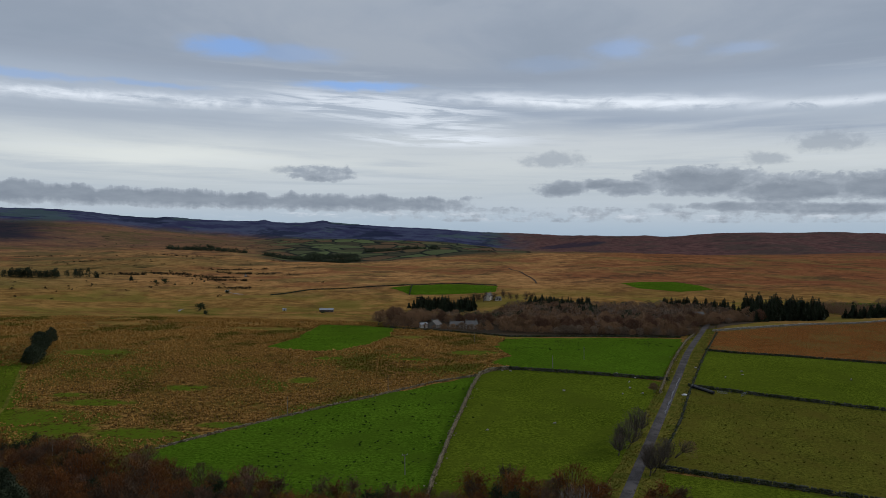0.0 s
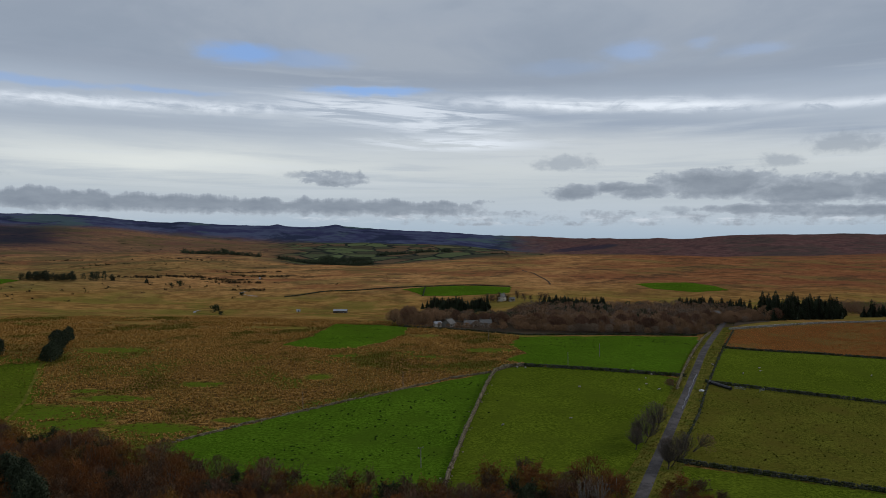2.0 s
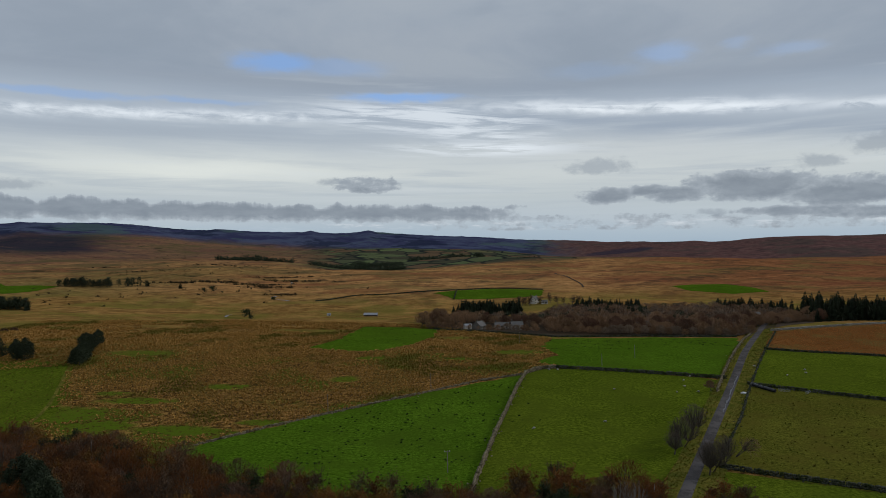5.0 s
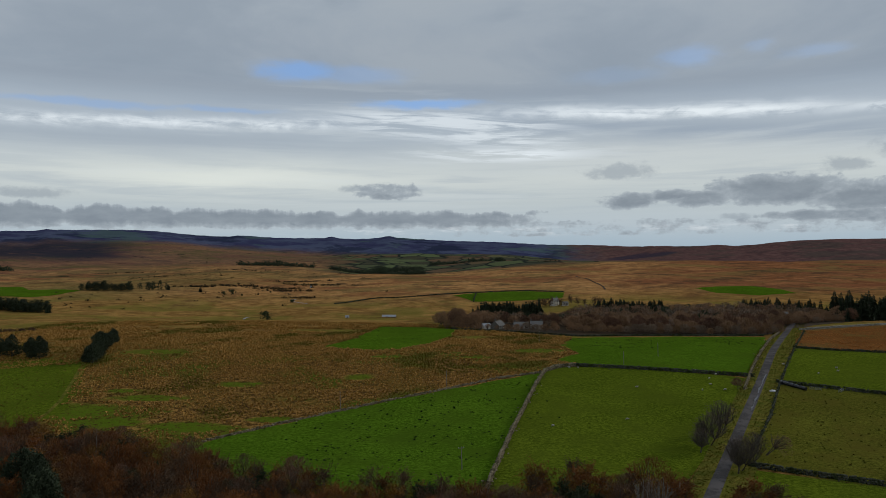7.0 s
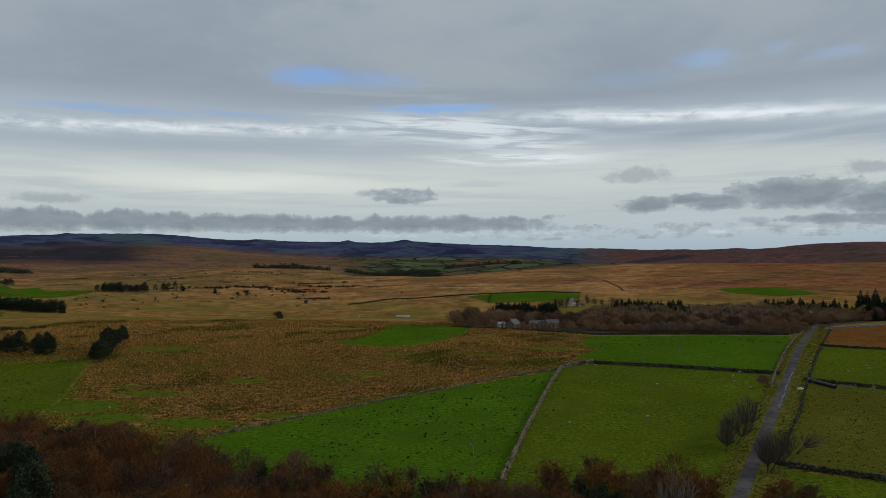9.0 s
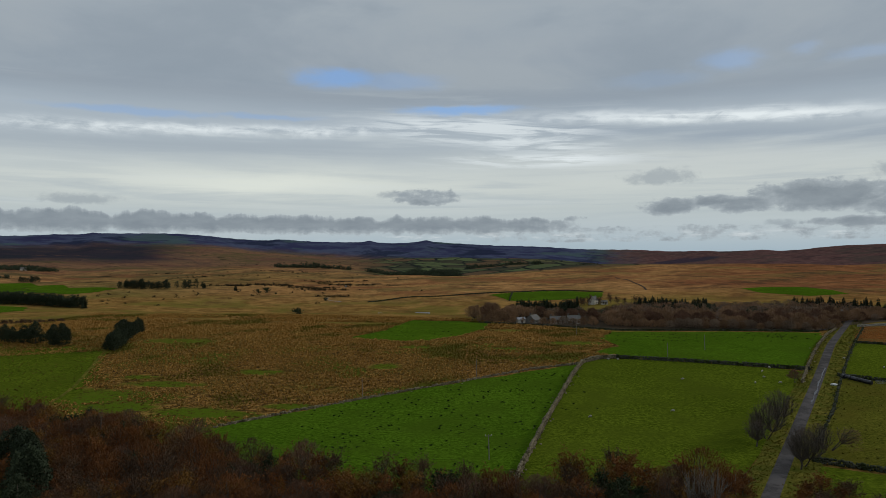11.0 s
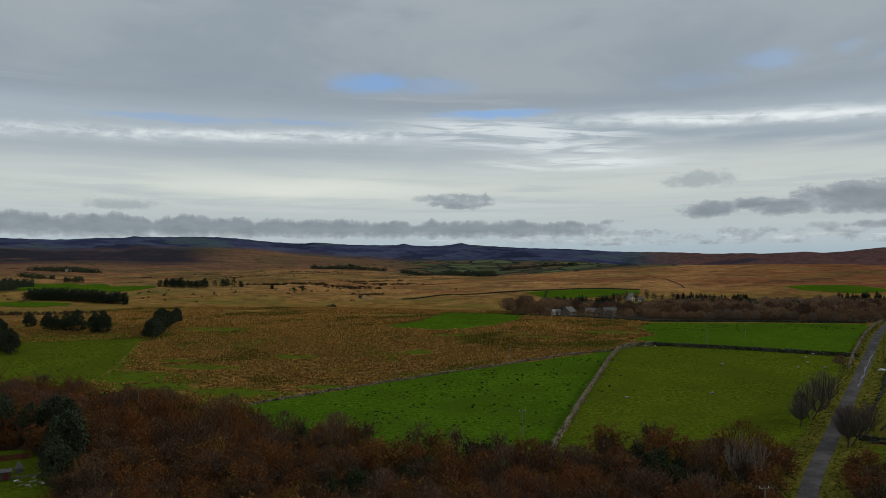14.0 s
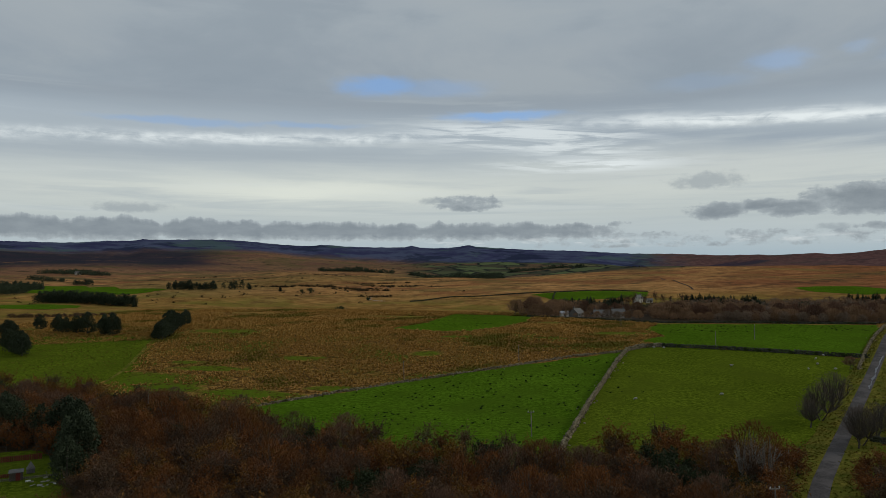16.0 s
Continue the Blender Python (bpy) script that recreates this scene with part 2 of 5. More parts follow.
# wet green lawns in the moor grass: centre and half width
LAWNS = ((-128, 229, 17, 5), (-143, 238, 8, 4), (-146, 213, 20, 10), (-104, 249, 9, 5), (-168, 306, 22, 8), (-205, 398, 34, 9), (-63, 262, 8, 7), (-28, 364, 11, 9), (5, 318, 15, 7),
         (-77, 208, 10, 4), (-100, 199, 26, 6), (-124, 201, 16, 8), (-112, 386, 26, 8), (-22, 300, 12, 3), (-60, 300, 9, 3))


def land_material():
    """The open land: tussocky moor close by, pasture in the dip, orange moor beyond, hedged fields and dark hills far off."""
    m, n = fresh("open_land")
    at = place(n)
    x, y, z = n.add("ShaderNodeSeparateXYZ", Vector=at).outputs
    far = n.math("SQRT", n.plus(n.times(x, x), n.times(y, y)))
    turn = n.times(n.math("ARCTAN2", n.times(x, -1.0), y), 57.2958)
    long = n.vec(n.times(x, 0.75), y, z)                                  # stretched along x, as the land lies
    n1, n2 = n.noise(at, 0.012, 6.0, 0.62), n.noise(long, 0.05, 6.0, 0.65)
    n3, n4 = n.noise(at, 0.45, 6.0, 0.7), n.noise(long, 0.006, 7.0, 0.68)
    edge = n.times(n.less(n1, 0.5), 120.0)
    streaks = n.noise(n.vec(n.times(x, 0.8), y, z), 0.03, 9.0, 0.72, 0.6)
    tufty = n.noise(at, 1.6, 3.0, 0.6)
    fine = n.plus(n3, n.times(n.less(tufty, 0.5), 0.6))
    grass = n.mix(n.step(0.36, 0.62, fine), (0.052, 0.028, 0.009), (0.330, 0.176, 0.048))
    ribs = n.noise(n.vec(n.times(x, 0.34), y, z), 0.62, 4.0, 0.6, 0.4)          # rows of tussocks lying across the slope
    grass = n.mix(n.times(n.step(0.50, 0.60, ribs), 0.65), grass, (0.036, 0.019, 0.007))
    grass = n.mix(n.times(n.step(0.48, 0.60, n2), n.step(0.3, 0.6, fine), 0.7), grass, (0.125, 0.092, 0.016))
    lush = n.plus(n.noise(long, 0.022, 6.0, 0.62), n.times(n.step(262.0, 190.0, y), 0.11), n.times(n.bell(y, 410.0, 28.0), 0.05), n.times(n.step(-110.0, -190.0, x), 0.03))
    grass = n.mix(n.times(n.step(0.53, 0.60, lush), n.step(0.34, 0.56, fine), 0.95), grass, (0.078, 0.112, 0.009))
    lawn = 0.0
    for cx, cy, wx, wy in LAWNS:
        lawn = n.math("MAXIMUM", lawn, n.blob(x, y, cx, cy, wx, wy))
    lawn = n.step(0.42, 0.78, n.plus(lawn, n.times(n.less(n2, 0.5), 1.6), n.times(n.less(n3, 0.5), 0.5)))
    grass = n.mix(n.times(lawn, n.step(0.30, 0.54, fine), 0.95), grass, (0.080, 0.122, 0.009))
    rough = n.noise(at, 0.09, 6.0, 0.7)        # hummocks a few metres across
    clumps = n.noise(at, 0.013, 9.0, 0.75)
    pasture = n.mix(n.step(0.36, 0.64, n.plus(n.times(n2, 0.5), n.times(rough, 0.5))), (0.150, 0.078, 0.022), (0.370, 0.208, 0.062))
    pasture = n.mix(n.times(n.step(0.44, 0.58, n1), 0.75), pasture, (0.150, 0.130, 0.026))
    pasture = n.mix(n.times(n.step(0.50, 0.62, streaks), 0.55), pasture, (0.100, 0.060, 0.020))
    grass = n.mix(n.step(300.0, 450.0, n.plus(y, n.times(edge, 1.3), n.times(n.less(streaks, 0.5), 130.0), n.times(n.step(-90.0, -230.0, x), 60.0))), grass, pasture)
    hummocks = n.step(0.36, 0.64, n.plus(n.times(n2, 0.45), n.times(rough, 0.55)))
    pale_moor = n.mix(hummocks, (0.220, 0.105, 0.038), (0.510, 0.270, 0.100))
    red_moor = n.mix(hummocks, (0.150, 0.058, 0.024), (0.340, 0.145, 0.058))
    moor = n.mix(n.step(40.0, 330.0, n.plus(x, n.times(edge, 2.5), n.times(n.less(y, 1000.0), -0.12))), pale_moor, red_moor)
    moor = n.mix(n.times(n.step(0.48, 0.60, n4), 0.75), moor, (0.200, 0.072, 0.034))
    moor = n.mix(n.times(n.step(0.50, 0.62, n.noise(long, 0.011, 6.0, 0.6)), 0.6), moor, (0.160, 0.122, 0.040))
    moor = n.mix(n.times(n.step(0.50, 0.62, streaks), 0.55), moor, (0.085, 0.046, 0.024))
    moor = n.mix(n.times(n.step(0.53, 0.60, clumps), 0.7), moor, (0.070, 0.046, 0.026))
    # distance haze put into the moor's colour: a pinkish tint beyond about 1.4 km
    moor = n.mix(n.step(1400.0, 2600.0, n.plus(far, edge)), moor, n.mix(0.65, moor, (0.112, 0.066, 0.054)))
    moor = n.mix(n.times(n.step(0.49, 0.60, n.noise(long, 0.0045, 7.0, 0.66)), n.step(900.0, 1300.0, far), n.step(150.0, -150.0, x), 0.75), moor, (0.098, 0.078, 0.034))
    moor = n.mix(n.times(n.step(-330.0, -560.0, n.plus(x, edge)), n.step(1700.0, 1200.0, n.plus(far, edge)), 0.6), moor, n.mix(n.step(0.4, 0.6, rough), (0.105, 0.080, 0.022), (0.215, 0.165, 0.055)))
    colour = n.mix(n.step(660.0, 880.0, n.plus(y, edge, n.times(n.less(streaks, 0.5), 200.0))), grass, moor)
    # dark heather and gorse lines
    colour = n.mix(n.times(n.step(0.58, 0.64, n.noise(long, 0.02, 7.0, 0.7)), n.step(820.0, 900.0, y), n.step(-150.0, -260.0, x), 0.8), colour, (0.026, 0.026, 0.014))
    # hedged valley fields
    cells = n.add("ShaderNodeTexVoronoi", Vector=n.vec(n.times(x, 0.6), n.times(y, 0.32)), Scale=0.017)
    tone = n.add("ShaderNodeSeparateColor", Color=cells.outputs["Color"]).outputs[0]
    fields = n.mix(n.step(0.2, 0.8, tone), (0.060, 0.058, 0.036), (0.105, 0.130, 0.056))
    fields = n.mix(n.step(0.70, 0.8, tone), fields, (0.120, 0.078, 0.045))
    walls = n.add("ShaderNodeTexVoronoi", Vector=n.vec(n.times(x, 0.6), n.times(y, 0.32)), Scale=0.017)
    walls.feature = "DISTANCE_TO_EDGE"
    fields = n.mix(n.step(0.075, 0.02, walls.outputs["Distance"]), fields, (0.022, 0.026, 0.022))
    valley = n.times(n.step(1480.0, 1700.0, n.plus(far, edge)), n.step(19.0, 13.0, n.plus(turn, n.times(edge, 0.08))), n.step(-24.0, -18.0, turn))
    colour = n.mix(n.times(valley, n.step(400.0, 100.0, x)), colour, fields)
    # the hill on the far side: purple-brown heather
    heath = n.mix(n.step(0.35, 0.65, n2), (0.085, 0.044, 0.040), (0.150, 0.080, 0.070))
    heath = n.mix(n.times(n.step(0.48, 0.58, n4), 0.7), heath, (0.070, 0.056, 0.046))
    heath = n.mix(n.times(n.step(0.52, 0.60, clumps), 0.6), heath, (0.052, 0.034, 0.034))
    colour = n.mix(n.times(n.step(1900.0, 2300.0, y), n.step(60.0, 460.0, n.plus(x, n.times(edge, 3.0)))), colour, heath)
    # a dark wood on the hill, tinted blue to stand for distance haze
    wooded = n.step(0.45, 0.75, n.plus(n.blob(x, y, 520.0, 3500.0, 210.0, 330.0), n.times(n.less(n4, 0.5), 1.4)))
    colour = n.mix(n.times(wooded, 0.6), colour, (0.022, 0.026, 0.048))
    # the farthest hills, dark slate and forestry; the blue is distance haze painted in
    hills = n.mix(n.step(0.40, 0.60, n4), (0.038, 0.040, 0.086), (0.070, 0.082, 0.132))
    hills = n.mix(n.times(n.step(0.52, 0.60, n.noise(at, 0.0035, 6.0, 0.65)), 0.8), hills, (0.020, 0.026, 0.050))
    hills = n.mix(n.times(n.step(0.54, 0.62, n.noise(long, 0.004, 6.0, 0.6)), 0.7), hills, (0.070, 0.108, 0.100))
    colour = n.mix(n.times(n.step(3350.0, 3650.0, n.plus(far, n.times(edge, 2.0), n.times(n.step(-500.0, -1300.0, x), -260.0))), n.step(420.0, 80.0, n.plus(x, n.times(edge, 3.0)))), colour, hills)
    forest = n.times(n.step(2500.0, 2800.0, n.plus(far, edge)), n.step(3900.0, 3600.0, n.plus(far, n.times(edge, 2.0))), n.step(28.0, 33.0, n.plus(turn, n.times(edge, 0.04))))
    colour = n.mix(n.times(forest, n.step(0.30, 0.42, n4), 0.85), colour, (0.016, 0.022, 0.038))
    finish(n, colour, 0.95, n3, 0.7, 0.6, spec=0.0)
    return m


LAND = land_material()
PASTURE = two_scale("short_pasture", (0.026, 0.060, 0.003), (0.092, 0.164, 0.011), 0.03, 1.15, third=(0.052, 0.090, 0.007), patch=(0.38, 0.75), bump=0.5, distance=0.2, contrast=3.6, spec=0.0)
OLIVE = two_scale("grazed_pasture", (0.036, 0.054, 0.004), (0.118, 0.152, 0.012), 0.035, 1.15, third=(0.068, 0.088, 0.008), patch=(0.38, 0.75), bump=0.5, distance=0.2, contrast=3.8, spec=0.0)
ROUGH_OLIVE = two_scale("rough_pasture", (0.040, 0.044, 0.006), (0.138, 0.134, 0.018), 0.05, 1.3, third=(0.092, 0.078, 0.013), patch=(0.38, 0.75), bump=0.7, distance=0.3, contrast=3.4, spec=0.0)
BRACKEN = two_scale("dead_bracken", (0.080, 0.030, 0.008), (0.280, 0.118, 0.034), 0.04, 0.7, third=(0.150, 0.090, 0.026), bump=0.7, spec=0.0, distance=0.3, contrast=2.6, island=0.25)
VERGE = two_scale("verge_grass", (0.062, 0.056, 0.009), (0.200, 0.168, 0.032), 0.15, 1.2, third=(0.078, 0.086, 0.013), patch=(0.4, 0.65), bump=0.6, island=0.2, contrast=3.0, spec=0.0)
ASPHALT = two_scale("worn_asphalt", (0.050, 0.046, 0.044), (0.098, 0.088, 0.084), 0.12, 2.5, 0.9, third=(0.110, 0.099, 0.094), bump=0.1, spec=0.0)
WET = two_scale("wet_asphalt", (0.034, 0.034, 0.037), (0.08, 0.08, 0.088), 0.3, 2.0, 0.42, bump=0.05, spec=0.3)
STONE = two_scale("granite_lichen", (0.060, 0.048, 0.030), (0.330, 0.275, 0.180), 0.25, 3.0, island=0.55, third=(0.070, 0.066, 0.032), patch=(0.52, 0.68), spec=0.0)
PALE_STONE = two_scale("pale_granite_rubble", (0.110, 0.102, 0.085), (0.360, 0.340, 0.295), 0.25, 3.0, island=0.6, third=(0.120, 0.110, 0.070), patch=(0.52, 0.68))
BIRCH = two_scale("pale_birch_twigs", (0.110, 0.082, 0.062), (0.300, 0.235, 0.185), 0.3, 2.0, island=0.25, random_tint=0.4)
DARK_STONE = two_scale("mossy_granite", (0.024, 0.026, 0.016), (0.105, 0.105, 0.078), 0.25, 3.0, island=0.5, third=(0.034, 0.042, 0.016), patch=(0.45, 0.6), spec=0.0)
ASH_TWIG = two_scale("grey_ash_twigs", (0.050, 0.036, 0.026), (0.150, 0.108, 0.078), 0.3, 2.0, island=0.25, random_tint=0.4)
BARK = two_scale("grey_bark", (0.035, 0.028, 0.021), (0.105, 0.088, 0.070), 0.4, 6.0)
PALE_BARK = two_scale("pale_bark", (0.085, 0.072, 0.056), (0.20, 0.175, 0.145), 0.4, 6.0)
RUSSET = two_scale("russet_leaves", (0.062, 0.028, 0.010), (0.215, 0.078, 0.020), 0.3, 2.0, island=0.25, random_tint=0.55, spec=0.15)
OCHRE = two_scale("ochre_leaves", (0.080, 0.042, 0.010), (0.215, 0.100, 0.018), 0.3, 2.0, island=0.25, random_tint=0.45, spec=0.15)
DULL = two_scale("dull_brown_leaves", (0.042, 0.026, 0.016), (0.135, 0.078, 0.042), 0.3, 2.0, island=0.25, random_tint=0.5, spec=0.1)
TWIG = two_scale("bare_twigs", (0.062, 0.032, 0.019), (0.190, 0.100, 0.058), 0.3, 2.0, island=0.25, random_tint=0.5)
ALDER = two_scale("purple_brown_twigs", (0.120, 0.068, 0.034), (0.340, 0.200, 0.105), 0.3, 2.0, island=0.25, random_tint=0.5)
WILLOW = two_scale("grey_brown_twigs", (0.105, 0.072, 0.046), (0.300, 0.212, 0.142), 0.3, 2.0, island=0.25, random_tint=0.5)
EVERGREEN = two_scale("evergreen_leaves", (0.011, 0.018, 0.006), (0.034, 0.046, 0.014), 0.3, 2.0, island=0.3, random_tint=0.4, spec=0.25)
NEEDLES = two_scale("conifer_needles", (0.015, 0.022, 0.011), (0.044, 0.057, 0.027), 0.3, 2.0, island=0.3, random_tint=0.4, spec=0.2)
TUSSOCK = two_scale("dry_tussock", (0.160, 0.082, 0.021), (0.540, 0.305, 0.082), 0.02, 0.5, island=0.4, third=(0.150, 0.120, 0.024), patch=(0.52, 0.62), spec=0.0)
GORSE = two_scale("dark_gorse", (0.020, 0.017, 0.010), (0.060, 0.046, 0.026), 0.05, 1.0, island=0.5, spec=0.0)
DRY_FROND = two_scale("dry_bracken_fronds", (0.200, 0.078, 0.022), (0.480, 0.205, 0.062), 0.04, 0.7, island=0.45, spec=0.0)
RUSH = two_scale("dark_rushes", (0.012, 0.026, 0.006), (0.042, 0.064, 0.016), 0.05, 1.0, island=0.5, spec=0.0)
FAR_GRASS = two_scale("far_moor_grass", (0.160, 0.080, 0.026), (0.340, 0.175, 0.056), 0.012, 0.2, island=0.6, third=(0.150, 0.100, 0.026), spec=0.0)
WOOL = two_scale("dirty_wool", (0.28, 0.265, 0.22), (0.46, 0.44, 0.37), 2.0, 20.0)
LIMEWASH = two_scale("white_render", (0.42, 0.39, 0.33), (0.62, 0.585, 0.50), 0.4, 4.0)
RUBBLE_WALL = two_scale("grey_rubble_wall", (0.085, 0.078, 0.066), (0.190, 0.176, 0.150), 0.5, 4.0)
SLATE = two_scale("slate_roof", (0.080, 0.075, 0.070), (0.200, 0.188, 0.172), 0.4, 5.0, 0.85, spec=0.05)
TIN = two_scale("tin_roof", (0.20, 0.21, 0.22), (0.36, 0.37, 0.38), 0.3, 4.0, 0.6)
GLASS = two_scale("dark_window_glass", (0.018, 0.020, 0.022), (0.030, 0.032, 0.036), 1.0, 5.0, 0.08, spec=0.6, bump=0.0)
TIMBER = two_scale("weathered_timber", (0.045, 0.034, 0.026), (0.120, 0.098, 0.078), 0.8, 8.0)
POLE = two_scale("weathered_pole", (0.11, 0.095, 0.078), (0.30, 0.27, 0.225), 0.8, 8.0)
RED_BOARD = two_scale("red_stained_boards", (0.085, 0.016, 0.012), (0.175, 0.038, 0.026), 0.6, 5.0, random_tint=0.4)
BLACK_WRAP = two_scale("black_bale_wrap", (0.008, 0.008, 0.010), (0.020, 0.020, 0.024), 0.8, 5.0, 0.35, spec=0.5)
WHITE_PLASTIC = two_scale("white_plastic", (0.50, 0.50, 0.48), (0.72, 0.72, 0.70), 0.8, 6.0, 0.5)
STEEL = two_scale("galvanised_steel", (0.20, 0.21, 0.22), (0.36, 0.37, 0.38), 1.0, 8.0, 0.45, metal=0.6)
WATER = two_scale("stream_water", (0.03, 0.034, 0.036), (0.06, 0.066, 0.07), 0.2, 1.0, 0.35, spec=0.35, bump=0.3)
EARTH = two_scale("woodland_floor", (0.022, 0.014, 0.007), (0.062, 0.038, 0.016), 0.15, 1.5, bump=0.5, spec=0.1)


# ---- building helpers ----
def ss(a, b, v):
    """Smooth step of v from a to b."""
    t = np.clip((v - a) / (b - a), 0.0, 1.0)
    return t * t * (3 - 2 * t)


def bell(v, c, w):
    return np.exp(-((v - c) / w) ** 2)


def waves(x, y):
    """Gentle folds of the land, fading out close by."""
    far = ss(450, 1500, np.hypot(x, y))
    near = ss(445, 560, y)
    small = 0.8 * np.sin(x / 23 + 2 * np.sin(y / 61)) * np.sin(y / 31 + x / 77) + 0.9 * np.sin(x / 41 - y / 37 + np.sin(x / 59))
    return near * small + far * (4 * np.sin(x / 140 + 1.3 * np.sin(y / 260)) + 3 * np.sin(y / 170 + x / 310 + 2) + 1.2 * np.sin(x / 47 + y / 90))


def height(x, y):
    """Height of the land at a place, in metres (arrays or numbers)."""
    x, y = np.asarray(x, float), np.asarray(y, float)
    r = np.hypot(x, y) + 1e-6
    az = np.degrees(np.arctan2(-x, y))
    dip = 4 + 8 * ss(60, -60, x) * ss(-400, -270, x) + 0.6 * ss(-300, -420, x)
    fold = y + 16 * np.sin(x / 34 + 1) + 9 * np.sin(x / 13.0)
    z = 9.5 * ss(150, 335, y) + 2 * bell(x, -170, 140) * bell(y, 430, 70) - dip * ss(432, 600, fold)
    z += (dip + 1) * ss(630, 880, y)
    # the moor with its crest, the side valley behind it, and the hill beyond
    moor = ss(-380, 60, x)
    z += 24 * ss(760, 1520, y) * moor * (1 + 0.15 * ss(300, 1200, x))
    z -= 22 * ss(1650, 2300, y) * ss(-150, 300, x)
    z += 92 * ss(2150, 3300, y) * ss(150, 1250, x)
    z -= 11 * bell(x, -310, 210) * ss(1250, 1650, y) * ss(3300, 2500, y)
    # open land rising to the far hills
    z += ss(1000, 2300, y) * (1 - moor) * 27
    z += ss(2300, 3600, r) * (18 + 62 * ss(14, 30, az)) * ss(-8, 4, az)
    skyline = 0.45 + 0.0375 * (az + 8) - 0.055 * np.clip(az - 33, 0, 60) + 0.18 * bell(az, 11.0, 1.7) + 0.12 * bell(az, 11.1, 0.4) + 0.13 * bell(az, 15.5, 0.5)
    skyline = skyline + 0.10 * bell(az, 22.3, 1.0) + 0.14 * bell(az, 30.5, 3.5) + 0.2 * bell(az, 37.5, 3.0) + 0.012 * np.sin(az * 5.3 + 1) + 0.008 * np.sin(az * 13.1) + 0.02 * np.sin(az * 0.9)
    top = 61 + 4400 * np.tan(np.radians(np.clip(skyline, 0.1, 3)))
    k = ss(3500, 4400, r) * ss(-16, -9, az)
    z = z * (1 - k) + top * k
    # the true outline of the hills, bearing by bearing
    trim = np.interp(az, [-30, -27, -24.5, -21, -18.7, -16.5, -15.3, -14.2, -12.6, -10.6, -8, -4.8, -0.5, 3.6, 8.5, 11, 15.5, 21, 23.5, 27.8, 31.5, 35.6, 36.6, 40, 46],
                     [0.02, 0.16, 0.13, 0.05, -0.03, -0.17, -0.14, 0.05, 0.16, 0.24, 0.10, 0.10, 0.07, 0.15, 0.15, 0.08, 0.0, -0.07, -0.17, -0.04, -0.09, -0.14, -0.31, -0.25, 0.0])
    z = z + ss(2700, 3700, r) * r * np.radians(trim)
    return z + waves(x, y) * (1 - k)


def mesh_from(name, verts, faces):
    """A mesh from arrays of vertices and equal-sided faces."""
    verts, faces = np.asarray(verts, np.float32), np.asarray(faces, np.int32)
    sides = faces.shape[1]
    me = bpy.data.meshes.new(name)
    me.vertices.add(len(verts))
    me.vertices.foreach_set("co", verts.ravel())
    me.loops.add(faces.size)
    me.loops.foreach_set("vertex_index", faces.ravel())
    me.polygons.add(len(faces))
    me.polygons.foreach_set("loop_start", np.arange(0, faces.size, sides, dtype=np.int32))
    me.update(calc_edges=True)
    me.validate()
    return me


def put(name, me, material, parent=None, label=""):
    if not me.materials:
        me.materials.append(material)
    ob = new(name, me)
    if parent is not None:
        ob.parent = parent
    return tagged(ob, label)


def part(name, bm, material, parent=None, label=""):
    """Links a bmesh as one mesh object, under a thing or a part."""
    me = bpy.data.meshes.new(name)
    bm.to_mesh(me)
    bm.free()
    return put(name, me, material, parent, label)


def box(bm, size, m, taper=1.0, bevel=0.0):
    made = bmesh.ops.create_cube(bm, size=1.0, matrix=m @ Matrix.Diagonal((*size, 1.0)))
    if bevel:
        bmesh.ops.bevel(bm, geom=list({e for v in made["verts"] for e in v.link_edges}), offset=bevel, segments=1, affect="EDGES")
    return made["verts"]


def boxed(name, size, m, material, parent=None, label="", bevel=0.0):
    bm = bmesh.new()
    box(bm, size, m, bevel=bevel)
    return part(name, bm, material, parent, label)


def h1(x, y):
    return float(height(x, y))


def along(points, step):
    """Points every step metres along a line."""
    p = np.asarray(points, float)
    d = np.r_[0, np.cumsum(np.hypot(*np.diff(p, axis=0).T))]
    s = np.arange(0, d[-1], step)
    return np.stack([np.interp(s, d, p[:, 0]), np.interp(s, d, p[:, 1])], 1)


def smooth_line(points, step):
    """A line through the points with its corners rounded."""
    p = np.asarray(points, float)
    for _ in range(3):
        q = np.empty((2 * len(p), 2))
        q[0], q[-1] = p[0], p[-1]
        q[1:-1:2], q[2:-1:2] = p[:-1] * 0.75 + p[1:] * 0.25, p[:-1] * 0.25 + p[1:] * 0.75
        p = q
    return along(p, step)


def inside(poly, x, y):
    """Whether places lie within a polygon."""
    poly = np.asarray(poly, float)
    hit = np.zeros(np.shape(x), bool)
    for (x0, y0), (x1, y1) in zip(poly, np.roll(poly, -1, 0)):
        cross = ((y0 > y) != (y1 > y)) & (x < (x1 - x0) * (y - y0) / (y1 - y0 + 1e-12) + x0)
        hit ^= cross
    return hit


